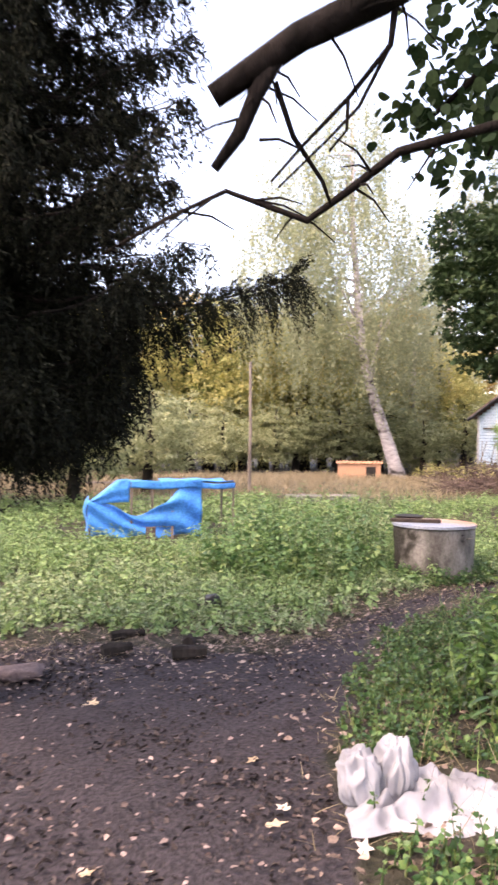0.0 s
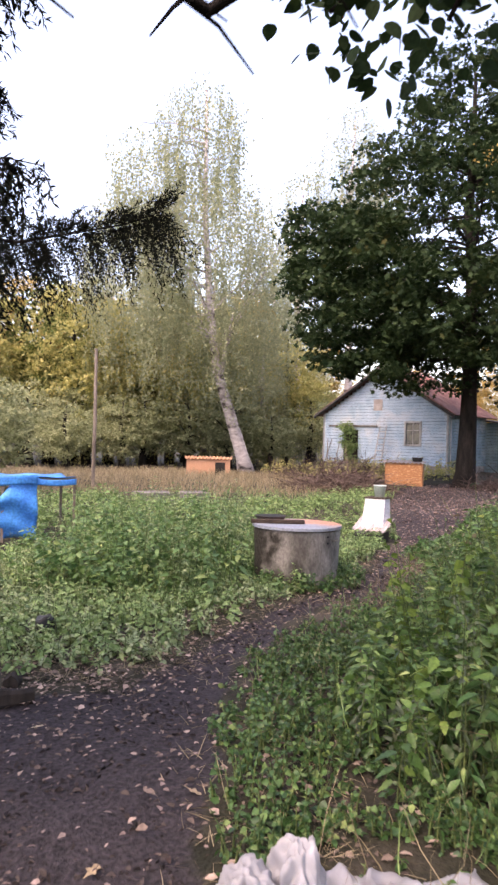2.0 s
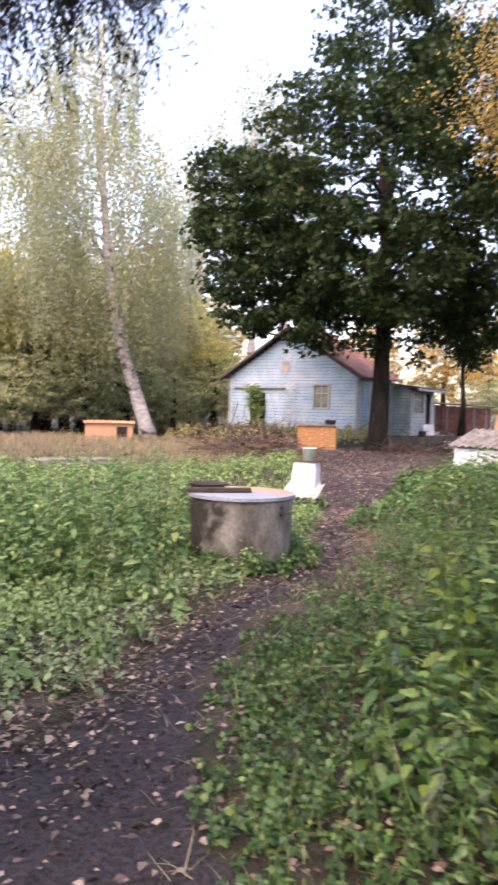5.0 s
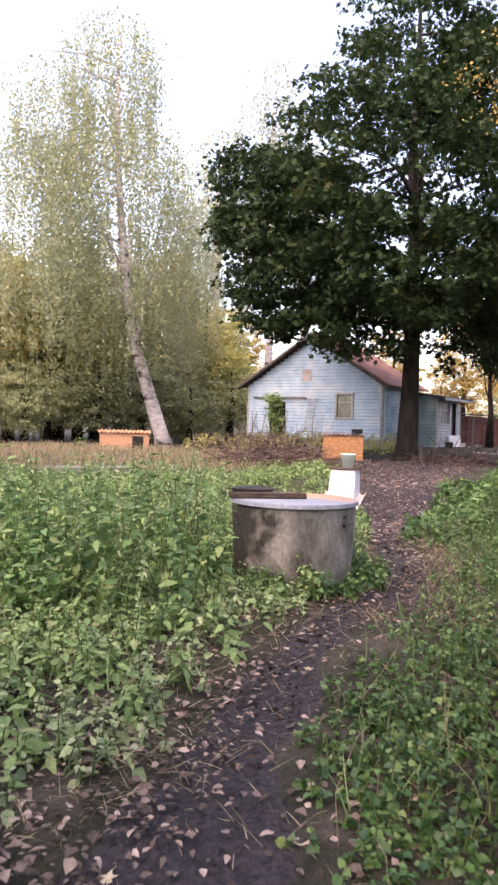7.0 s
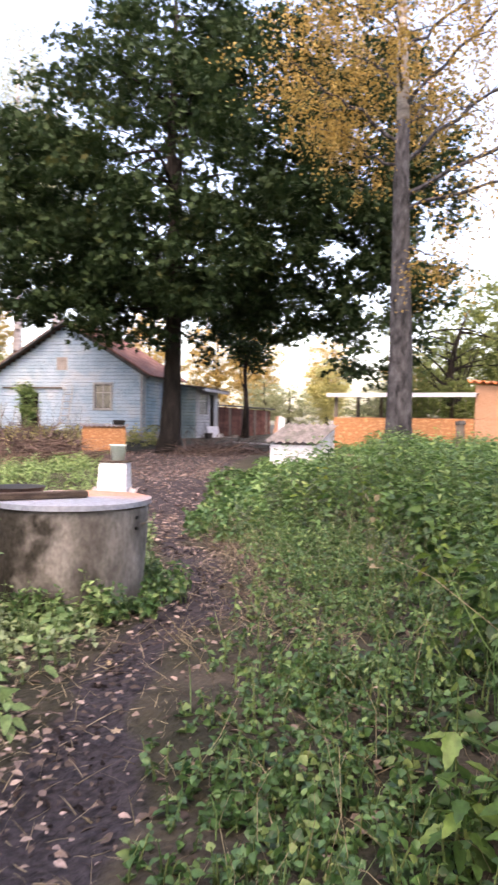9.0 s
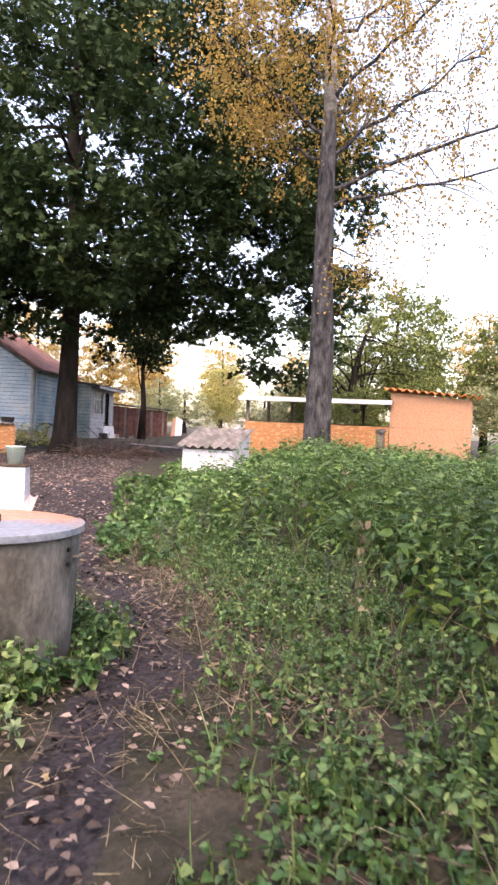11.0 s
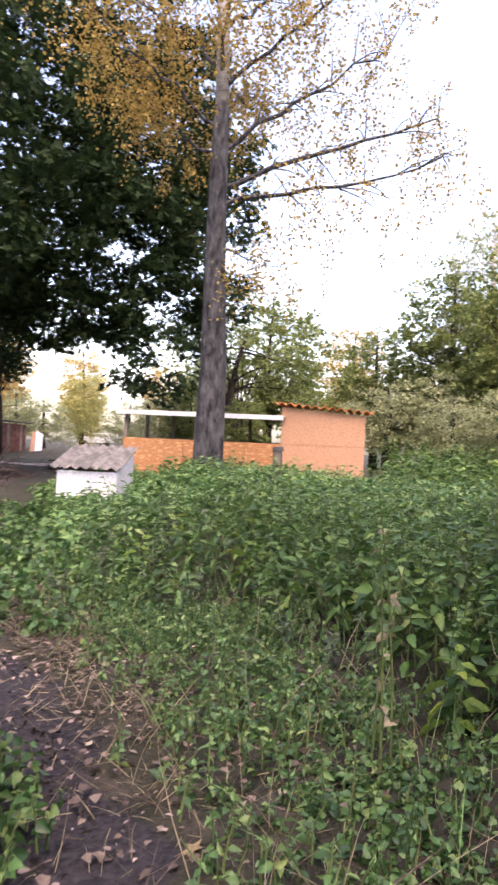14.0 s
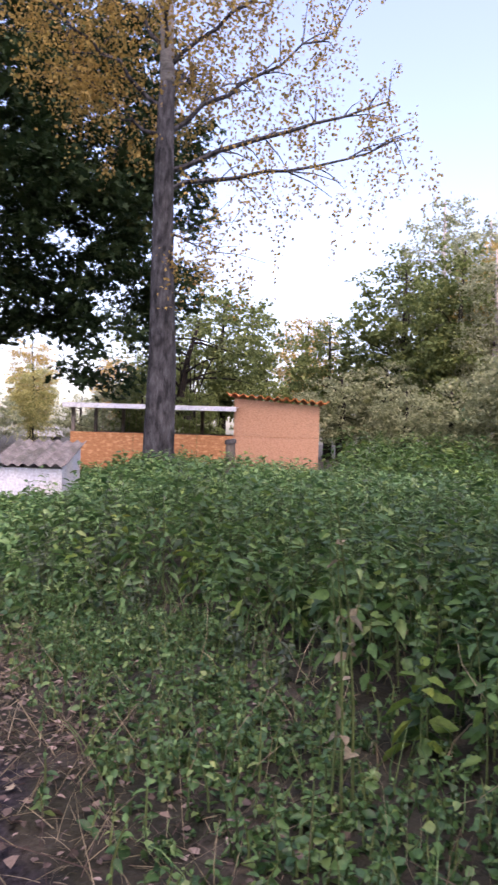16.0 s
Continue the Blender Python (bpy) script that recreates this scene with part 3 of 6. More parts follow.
# ---- well ----
def build_well():
    cx, cy, R, H = 2.225, 8.78, 0.497, 0.625
    g = gz(cx, cy)
    w = empty("well", Matrix.Translation((cx, cy, g)), "stained concrete well ring with sheet-metal half lids", "well")
    bm = bmesh.new()
    prof = [(R - 0.035, -0.25)] + [(R - 0.025 + 0.03 * k / 14, 0.03 + (H - 0.05) * k / 14) for k in range(15)] + [(R - 0.008, H), (R - 0.09, H), (R - 0.1, H - 0.05), (R - 0.1, -0.25)]
    n = 64
    rings = []
    for k in range(n):
        a = 2 * math.pi * k / n
        rings.append([bm.verts.new(((r + 0.006 * noise.noise((math.cos(a) * 3, math.sin(a) * 3, z * 4)) + 0.003 * noise.noise((math.cos(a) * 12, math.sin(a) * 12, z * 14))) * math.cos(a), (r + 0.006 * noise.noise((math.cos(a) * 3, math.sin(a) * 3, z * 4))) * math.sin(a), z)) for r, z in prof])
    for a, b in zip(rings, rings[1:] + rings[:1]):
        for i in range(len(prof) - 1):
            bm.faces.new((a[i], b[i], b[i + 1], a[i + 1]))
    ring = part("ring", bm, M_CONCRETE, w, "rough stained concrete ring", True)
    # ragged dark stains and a darker foot; one side's shade is painted in
    stain_shade = ring.data.attributes.new("soil", "FLOAT", "POINT")
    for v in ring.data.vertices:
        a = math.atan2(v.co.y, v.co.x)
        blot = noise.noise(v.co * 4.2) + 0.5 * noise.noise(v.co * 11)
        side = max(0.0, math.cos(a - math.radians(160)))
        stain_shade.data[v.index].value = min(1.0, max(0.0, 1.1 * side ** 1.5 - 0.04 + 0.38 * blot + 0.2 * noise.noise(v.co * 23) + 0.4 * max(0.0, 0.2 - v.co.z) / 0.2))
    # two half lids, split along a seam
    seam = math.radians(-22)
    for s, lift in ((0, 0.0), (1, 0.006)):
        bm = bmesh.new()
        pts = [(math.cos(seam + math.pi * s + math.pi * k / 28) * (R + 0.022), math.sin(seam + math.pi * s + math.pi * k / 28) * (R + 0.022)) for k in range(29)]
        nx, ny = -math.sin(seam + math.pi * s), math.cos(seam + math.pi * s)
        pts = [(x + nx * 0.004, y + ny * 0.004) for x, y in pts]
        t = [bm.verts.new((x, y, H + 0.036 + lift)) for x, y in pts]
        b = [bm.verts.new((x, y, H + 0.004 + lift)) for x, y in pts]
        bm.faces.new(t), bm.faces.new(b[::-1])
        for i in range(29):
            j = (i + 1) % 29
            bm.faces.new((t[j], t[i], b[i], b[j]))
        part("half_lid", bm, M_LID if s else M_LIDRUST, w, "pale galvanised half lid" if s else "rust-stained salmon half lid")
    bm = block(-0.31, 0.31, -0.045, 0.045, H + 0.046, H + 0.088, 0.006)
    bmesh.ops.rotate(bm, verts=bm.verts, cent=(0, 0, 0), matrix=Matrix.Rotation(radians(-16), 3, "Z"))
    bmesh.ops.translate(bm, verts=bm.verts, vec=(-0.24, 0.0, 0))
    pl = part("plank", bm, M_PLANK)
    pl.matrix_world = Matrix.Translation((cx, cy, g))
    tagged(pl, "dark weathered plank lying on the well lid", "plank")
    a = math.atan2(-0.41, 0.25)
    for da, z in ((-0.17, 0.565), (-0.17, 0.495)):
        bm = bmesh.new()
        c = Vector((math.cos(a + da), math.sin(a + da), 0))
        tube(bm, [c * (R - 0.02) + Vector((0, 0, z)), c * (R + 0.012) + Vector((0, 0, z))], [0.013, 0.011], 10)
        part("bolt_hole", bm, M_BLACK, w, "rusty dark bolt")
    bm = bmesh.new()
    c, tn = Vector((math.cos(a + 0.04), math.sin(a + 0.04), 0)), Vector((-math.sin(a), math.cos(a), 0))
    tube(bm, [c * (R - 0.02) + Vector((0, 0, 0.52)) - tn * 0.04, c * (R + 0.02) + Vector((0, 0, 0.52)) - tn * 0.03, c * (R + 0.02) + Vector((0, 0, 0.52)) + tn * 0.06], [0.007, 0.007, 0.007], 6)
    part("lug", bm, M_MESH, w, "bent steel lug")
    bm = bmesh.new()
    bmesh.ops.create_cone(bm, segments=24, radius1=0.16, radius2=0.19, depth=0.05, cap_ends=True)
    tub = part("black_basin", bm, M_BLACK)
    tub.matrix_world = Matrix.Translation((cx - 0.2, cy + 0.36, g + H + 0.07))
    tagged(tub, "shallow black plastic basin on the well lid", "basin")


build_well()


def solid_roofed_box(name, m, w, d, h, material, label, category, roof, roof_h, lean, roof_label, over=0.08):
    """A small hutch: four board walls, a corrugated roof that leans back by lean metres."""
    t = empty(name, m, label, category)
    part("front_wall", block(0, w, 0, 0.025, -0.3, h, 0.004), material, t)
    part("back_wall", block(0, w, d - 0.025, d, -0.3, h + lean, 0.004), material, t)
    for x in (0, w - 0.025):
        bm = bmesh.new()
        vs = [bm.verts.new((x + dx, y, z)) for dx in (0, 0.025) for y, z in ((0.026, -0.3), (d - 0.026, -0.3), (d - 0.026, h + lean), (0.026, h))]
        for f in ((0, 1, 2, 3), (7, 6, 5, 4), (0, 4, 5, 1), (1, 5, 6, 2), (2, 6, 7, 3), (3, 7, 4, 0)):
            bm.faces.new([vs[i] for i in f])
        part("side_wall", bm, material, t)
    ang = math.atan2(lean, d)
    r = part("roof", wave_sheet(w + 2 * over, math.hypot(d, lean) + 2 * over, max(3, int((w + 2 * over) / 0.14)), 0.022, 0.008), roof, t, roof_label)
    r.matrix_local = pose(-over, -over, h + roof_h, math.degrees(ang), 0, 0)
    return t


def turned(x, y, z, ax, ay):
    """A frame at (x, y, z) whose x axis points along (ax, ay)."""
    l = math.hypot(ax, ay)
    ax, ay = ax / l, ay / l
    return Matrix(((ax, -ay, 0, x), (ay, ax, 0, y), (0, 0, 1, z), (0, 0, 0, 1)))


# white hutch with a grey corrugated roof, in front of the chicken coop
wb = solid_roofed_box("white_hutch", turned(9.45, 13.65, 0.2, 0.35, -0.94), 0.92, 1.1, 0.63, M_WHITE, "low white-painted hutch with grey corrugated roof", "hutch", M_SLATE, 0.04, 0.30, "grey weathered corrugated sheet")
# orange plywood hutch in front of the house
ob_ = solid_roofed_box("orange_hutch", turned(10.95, 22.5, 0.22, 1.0, -0.70), 1.25, 0.8, 0.80, M_OSB, "orange plywood hutch with corrugated roof", "hutch", M_SLATEW, 0.03, 0.05, "grey corrugated roof sheet")
# far hutch below the leaning birch
fh = solid_roofed_box("small_far_hutch", turned(5.4, 28.6, 0.25, 1.62, -0.42), 1.75, 1.0, 0.6, M_OSB2, "small orange plywood hutch with dark doorway", "hutch", M_OSB2, 0.03, 0.06, "flat orange board roof")
# A thin dark panel on the wall stands for the doorway's shade
part("doorway", block(1.15, 1.55, -0.012, -0.004, -0.1, 0.5), M_DARK, fh, "dark doorway")


def build_coop():
    """Open chicken run with a half-height chipboard wall and a closed coop at one end."""
    ax, ay = 14.38 - 12.95, 10.2 - 14.85
    L = math.hypot(ax, ay)
    base = 0.6
    t = empty("chicken_coop", turned(12.95, 14.85, base, ax, ay), "orange chipboard chicken coop with an open-sided run", "coop")
    xb = 3.22
    xs = [0, 1.25, 2.5, xb - 0.01]
    for a, b in zip(xs, xs[1:]):
        part("wall_panel", block(a + 0.004, b - 0.004, 0, 0.02, -0.2, 0.80, 0.003), M_OSB, t, "orange chipboard panel")
    part("coop_front", block(xb, L, -0.005, 0.02, -0.2, 0.80, 0.003), M_OSB2, t, "pale chipboard panel")
    bm = bmesh.new()
    vs = [bm.verts.new((x, y, z)) for y in (-0.005, 0.02) for x, z in ((xb, 0.806), (L, 0.806), (L, 1.42), (xb, 1.54))]
    for f in ((0, 1, 2, 3), (7, 6, 5, 4), (0, 4, 5, 1), (1, 5, 6, 2), (2, 6, 7, 3), (3, 7, 4, 0)):
        bm.faces.new([vs[i] for i in f])
    part("coop_front", bm, M_OSB2, t, "pale chipboard panel")
    part("coop_side", block(L - 0.02, L, 0.024, 1.6, -0.2, 1.42), M_OSB2, t)
    part("coop_inner_wall", block(xb, xb + 0.02, 0.024, 1.6, -0.2, 1.5), M_RED, t, "reddish inner board")
    part("coop_back", block(xb + 0.024, L - 0.024, 1.58, 1.6, -0.2, 1.42), M_OSB, t)
    for x, y in ((0.04, 0.06), (0.04, 1.7), (1.25, 1.7), (2.4, 1.7), (0.65, 1.7), (1.5, 0.06)):
        part("post", block(x - 0.035, x + 0.035, y - 0.035, y + 0.035, -0.3, 1.34, 0.004), M_POST, t, "grey wooden post")
    part("rear_rail", block(0, xb, 1.68, 1.72, 0.78, 0.84), M_POST, t)
    part("rear_panel", block(0, xb, 1.73, 1.75, -0.2, 0.45), M_DARK, t)
    r = part("run_roof", wave_sheet(xb + 0.22, 2.1, 26, 0.014, 0.012), M_SLATEW, t, "pale corrugated run roof")
    r.matrix_local = pose(-0.14, -0.15, 1.33, 1.8, 0, 0)
    part("front_rail", block(-0.12, xb + 0.04, -0.17, -0.14, 1.27, 1.36), M_WHITE, t, "pale roof edge board")
    r = part("coop_roof", wave_sheet(L - xb + 0.34, 2.0, 12, 0.028, 0.015), M_ORANGE, t, "orange-edged corrugated roof")
    r.matrix_local = pose(xb - 0.16, -0.14, 1.60, 2.0, 3.6, 0)
    # wire netting behind the open front
    bm = bmesh.new()
    for k in range(22):
        x = 0.05 + k * (xb - 0.1) / 21
        box(bm, x - 0.003, x + 0.003, 1.66, 1.664, 0.8, 1.3)
    part("netting", bm, M_MESH, t, "thin rusty wire netting")
    return t


build_coop()
po = empty("old_fence_post", Matrix.Translation((11.75, 10.98, 0.3)), "weathered grey fence post", "post")
bm = bmesh.new()
tube(bm, [(0, 0, -0.3), (0.01, 0, 0.4), (0, 0.01, 0.98)], [0.085, 0.08, 0.075], 9, wob=0.25)
part("shaft", bm, M_POST, po)
bm = bmesh.new()
tube(bm, [(0, 0, 0.96), (0.0, 0.01, 1.03)], [0.10, 0.09], 9)
part("cap", bm, M_ROOFDARK, po, "dark tar-paper cap")


# ---- trees ----
def limb(bm, p, d, length, r0, r, bend=0.25, sides=6, droop=0.0, n=6):
    """A bent tapering limb; returns points along it."""
    pts, radii = [Vector(p)], [r0]
    d = Vector(d).normalized()
    for k in range(n):
        d = (d + Vector((r.normal(), r.normal(), r.normal())) * bend / n * 1.6 + Vector((0, 0, -droop / n))).normalized()
        pts.append(pts[-1] + d * (length / n))
        radii.append(max(r0 * (1 - (k + 1) / n * 0.8), 0.004))
    tube(bm, pts, radii, sides)
    return pts, d


def clump_leaves(centres, spread, per, size, r, shape=LEAF_SMALL, flat=0.5, droop=0.2):
    n = len(centres) * per
    c = np.repeat(np.asarray(centres), per, axis=0)
    off = r.normal(size=(n, 3)) * spread * np.array((1.0, 1.0, 0.5))
    d = unit(r, n)
    d[:, 2] = d[:, 2] * flat - droop
    ln_ = size * r.uniform(0.65, 1.35, n)
    return leaves(c + off, d, ln_, ln_ * 0.8, shape, r, 0.7)


def crown_points(lobes, n, r, shell=0.55):
    """Points in a crown made of ellipsoid lobes (cx, cy, cz, rx, ry, rz), denser towards the outside."""
    vol = np.array([l[3] * l[4] * l[5] for l in lobes]) ** 0.75
    pick = r.choice(len(lobes), n, p=vol / vol.sum())
    lo = np.array(lobes)[pick]
    u = unit(r, n) * (shell + (1 - shell) * r.uniform(0, 1, n) ** 0.6)[:, None]
    return lo[:, :3] + u * lo[:, 3:]


def build_tree(name, pos, label, trunk_pts, trunk_r, lobes, bark, leafmat, clumps, per, spread, size, seed, limbs=14, droop=0.2, flat=0.5, category="tree", strands=0, trunk_sides=14, shell=0.55, limb_from=0.35, shape=LEAF_SMALL):
    r = np.random.default_rng(seed)
    t = empty(name, Matrix.Translation(pos), label, category)
    bm = bmesh.new()
    n = len(trunk_pts)
    tube(bm, trunk_pts, [max(trunk_r * (1 - 0.85 * (k / (n - 1)) ** 1.1) * (1.45 if k == 0 else 1), 0.02) for k in range(n)], trunk_sides, wob=0.25)
    part("trunk", bm, bark, t, "", True)
    pts = crown_points(lobes, clumps, r, shell)
    bm = bmesh.new()
    tp = [Vector(p) for p in trunk_pts]
    for k in range(limbs):
        q = Vector(pts[r.integers(len(pts))])
        f = limb_from + (0.95 - limb_from) * r.uniform()
        i = min(int(f * (n - 1)), n - 2)
        p = tp[i].lerp(tp[i + 1], f * (n - 1) - i)
        if q.z < p.z - 1.0:
            q.z = p.z + 0.3
        way = q - p
        _, d = limb(bm, p, way + Vector((0, 0, 0.12 * way.length)), way.length * 0.62, trunk_r * (0.3 - 0.18 * f), r, 0.35, 5, 0.35)
    part("branch_mass", bm, bark, t)["kind"] = "stuff"
    parts = [clump_leaves(pts, spread, per, size, r, shape, flat, droop)]
    if strands:
        top = crown_points(lobes, strands, r, 0.7)
        m = 22
        ln_ = r.uniform(0.8, 4.2, strands)
        s = np.linspace(0, 1, m)[None, :, None]
        line = top[:, None] + s * ln_[:, None, None] * np.array((0, 0, -1.0)) + r.normal(size=(strands, 1, 3)) * s * np.array((0.15, 0.15, 0))
        line = (line + r.normal(size=line.shape) * 0.05).reshape(-1, 3)
        d = unit(r, len(line))
        d[:, 2] = -abs(d[:, 2]) - 0.6
        sz = size * r.uniform(0.6, 1.2, len(line))
        parts.append(leaves(line, d, sz, sz * 0.6, LEAF_SMALL, r, 0.8))
    v, f = merge(parts)
    from_arrays("crown", v, f, leafmat, t)
    return t


mz = gz(13.6, 21.6)
maple = build_tree("maple_tree", (13.6, 21.75, mz), "large dark-green maple with a straight trunk and dense crown",
           [(0, 0, -0.3), (0.05, 0, 0.5), (0.1, 0.0, 2.2), (0.05, -0.05, 4.5), (0.0, -0.1, 7.0), (-0.05, 0.1, 9.5), (0, 0, 12.0), (0, 0, 14.2)], 0.36,
           [(0, 0, 8.2, 5.6, 5.6, 4.4), (-3.0, 1.4, 6.6, 3.1, 3.1, 2.6), (-3.6, 2.4, 8.2, 2.5, 2.5, 2.2), (2.6, -3.6, 6.4, 3.2, 3.4, 2.8), (0.5, 0.4, 12.9, 2.9, 2.9, 2.8), (3.3, -5.2, 4.4, 1.7, 1.9, 2.2), (2.0, -3.0, 4.6, 1.6, 1.6, 1.4), (-1.5, -2.6, 5.6, 2.8, 2.4, 1.8), (1.9, 1.2, 4.6, 1.8, 1.8, 1.6), (-2.2, -0.6, 4.2, 2.0, 1.8, 1.2), (-4.3, 1.2, 5.0, 1.7, 1.7, 1.3), (2.8, -4.7, 8.6, 2.4, 2.4, 2.6), (1.4, -2.2, 10.8, 2.7, 2.7, 2.3), (4.0, -6.2, 6.6, 1.5, 1.5, 2.6), (3.6, -5.4, 9.4, 2.2, 2.2, 2.6), (3.0, -4.4, 12.0, 2.2, 2.2, 2.0)],
           M_BARK, M_MAPLE, 1850, 46, 0.24, 0.21, 11, 34, 0.45, 0.35, limb_from=0.4, shape=LEAF_LOBED)

for pts, rad in (([(0.05, -0.05, 4.0), (0.75, -0.75, 4.7), (1.3, -1.35, 5.5), (2.0, -2.0, 5.75), (2.9, -2.8, 6.3)], 0.15), ([(0.7, -0.7, 4.65), (1.4, -1.5, 4.75), (2.3, -2.4, 5.0)], 0.08), ([(0.0, -0.1, 5.2), (-0.5, 0.4, 6.1), (-1.3, 1.0, 6.9), (-2.4, 1.7, 7.5)], 0.12), ([(0.0, -0.1, 6.0), (0.5, -0.3, 7.0), (0.9, -0.5, 8.4)], 0.12)):
    bm = bmesh.new()
    tube(bm, pts, [rad * (1 - 0.19 * k) for k in range(len(pts))], 9, wob=0.3)
    part("limb", bm, M_BARK, maple, "", True)


def build_golden_birch():
    r = np.random.default_rng(12)
    g = gz(11.53, 12.12)
    t = empty("golden_birch_tree", Matrix.Translation((11.53, 12.12, g)), "tall grey-barked birch with sparse golden autumn leaves", "tree")
    tp = [(0, 0, -0.3), (-0.03, 0.02, 0.5), (-0.08, 0.0, 2.0), (-0.05, 0.05, 3.6), (-0.16, 0.02, 5.2), (-0.22, -0.02, 6.4), (-0.3, 0.05, 9.5), (-0.3, 0, 13.0)]
    bm = bmesh.new()
    tube(bm, tp[:6], [0.34, 0.25, 0.22, 0.19, 0.16, 0.121], 16, wob=0.25)
    part("trunk", bm, M_BARKMID, t, "dark grey cracked bark", True)
    bm = bmesh.new()
    tube(bm, tp[5:], [0.120, 0.085, 0.03], 14, wob=0.2)
    part("upper_trunk", bm, M_BIRCH, t, "whitish birch bark", True)
    right, away = Vector((0.35, -0.937, 0)), Vector((0.937, 0.35, 0))
    line, tips = [], []
    # limbs: height on the trunk, reach to the right, reach away, rise, radius
    spec = [(5.0, 3.7, 0.3, 1.5, 0.055), (4.7, 3.6, -0.5, 0.7, 0.045), (5.6, 2.8, 0.8, 2.3, 0.05), (4.0, 0.9, 0.2, -0.1, 0.025), (5.3, -1.6, 0.4, 1.6, 0.04), (6.0, -2.2, -0.4, 1.8, 0.045), (6.6, 2.4, -0.6, 1.9, 0.045), (7.0, -1.8, 0.6, 1.8, 0.04), (7.6, 1.8, 0.7, 1.8, 0.04), (8.0, -2.0, -0.7, 1.4, 0.035), (8.6, 1.9, 0.2, 1.5, 0.035), (9.2, -1.5, 0.5, 1.4, 0.03), (9.8, 1.2, -0.5, 1.3, 0.03), (6.2, 0.5, 2.0, 1.6, 0.04), (6.8, 0.3, -2.0, 1.6, 0.04)]
    for z, a, b, c, rad in spec:
        p0 = Vector((-0.16 - 0.03 * (z - 5), 0.02, z))
        p1 = p0 + right * a + away * b + Vector((0, 0, c))
        pts = [p0.lerp(p1, k / 9) + Vector((0, 0, 0.35 * math.sin(k / 9 * 3.1) * (0.5 - k / 9))) + Vector(r.normal(size=3)) * (0.05 if 0 < k else 0) for k in range(10)]
        bm = bmesh.new()
        tube(bm, pts, [rad * (1 - 0.085 * k) for k in range(10)], 6)
        for k in range(2, 10):
            for _ in range(2):
                q = pts[k] + Vector(r.normal(size=3)) * 0.35 + (p1 - p0).normalized() * 0.3
                tube(bm, [pts[k], pts[k].lerp(q, 0.5) + Vector((0, 0, 0.05)), q], [rad * 0.3, rad * 0.2, 0.004], 4)
                tips.append(q)
            tips.append(pts[k])
        part("limb", bm, M_BARKMID, t)
    c = np.array([tuple(q) for q in tips])
    m = 30
    nst = len(c) * 3
    top = np.repeat(c, 3, axis=0) + r.normal(size=(nst, 3)) * 0.22
    ln_ = r.uniform(0.25, 1.0, nst)
    s = np.linspace(0, 1, m)[None, :, None]
    pos = (top[:, None] + s * ln_[:, None, None] * np.array((0, 0, -1.0)) + r.normal(size=(nst, m, 3)) * 0.06).reshape(-1, 3)
    pos = pos[r.uniform(size=len(pos)) < np.where(pos[:, 2] > 5.8, 0.8, 0.42)]
    d = unit(r, len(pos))
    d[:, 2] -= 0.5
    sz = r.uniform(0.045, 0.08, len(pos))
    core = crown_points([(-0.6, 0.8, 8.2, 1.9, 1.9, 2.6), (-0.9, 1.7, 6.9, 1.2, 1.3, 1.3), (-0.2, 0.2, 10.5, 2.2, 2.2, 2.4), (-1.2, 2.0, 7.8, 1.3, 1.5, 1.6)], 95, r, 0.3)
    v, f = merge([leaves(pos, d, sz, sz * 0.75, LEAF_SMALL, r, 0.9), clump_leaves(core, 0.22, 22, 0.07, r, LEAF_SMALL, 0.6, 0.5)])
    from_arrays("crown", v, f, M_GOLD, t)


build_golden_birch()

bb = gz(9.2, 32.6)
build_tree("leaning_birch_tree", (9.3, 32.6, bb), "leaning white-barked weeping birch with pale green leaves",
           [(0, 0, -0.3), (-0.3, 0.0, 0.8), (-1.0, -0.1, 2.8), (-1.75, -0.2, 5.0), (-2.2, -0.3, 8.0), (-2.5, -0.3, 12.0), (-2.6, -0.3, 17.6)], 0.36,
           [(-2.4, -0.3, 10.0, 3.4, 3.4, 4.4), (-5.4, 0.0, 9.6, 2.8, 2.8, 3.6), (0.2, 0.5, 8.6, 2.4, 2.4, 2.8), (-2.8, -0.3, 15.6, 2.1, 2.1, 2.4), (-5.0, -0.2, 13.6, 1.8, 1.8, 2.2)],
           M_BIRCH, M_BIRCHLEAF, 420, 16, 0.36, 0.13, 13, 26, 0.6, 0.5, strands=3000, limb_from=0.45)

for bx, by, bh, sd in ((18.6, 41.5, 23.0, 14), (15.4, 42.0, 18.5, 15), (21.8, 43.0, 21.0, 16)):
    build_tree("tall_birch_tree", (bx, by, gz(bx, by)), "tall thin birch with sparse pale leaves behind the house",
               [(0, 0, -0.3), (0.1, 0, bh * 0.3), (-0.2, 0.1, bh * 0.6), (0.1, 0, bh * 0.97)], 0.26,
               [(0, 0, bh * 0.6, 2.2, 2.2, bh * 0.22), (-1.3, 0, bh * 0.8, 1.3, 1.3, bh * 0.10), (1.2, 0.3, bh * 0.84, 1.3, 1.3, bh * 0.10), (0, 0, bh * 0.92, 1.3, 1.3, bh * 0.07)],
               M_BIRCH, M_BIRCHLEAF, 150, 14, 0.35, 0.15, sd, 22, 0.5, 0.5, strands=420, limb_from=0.4)


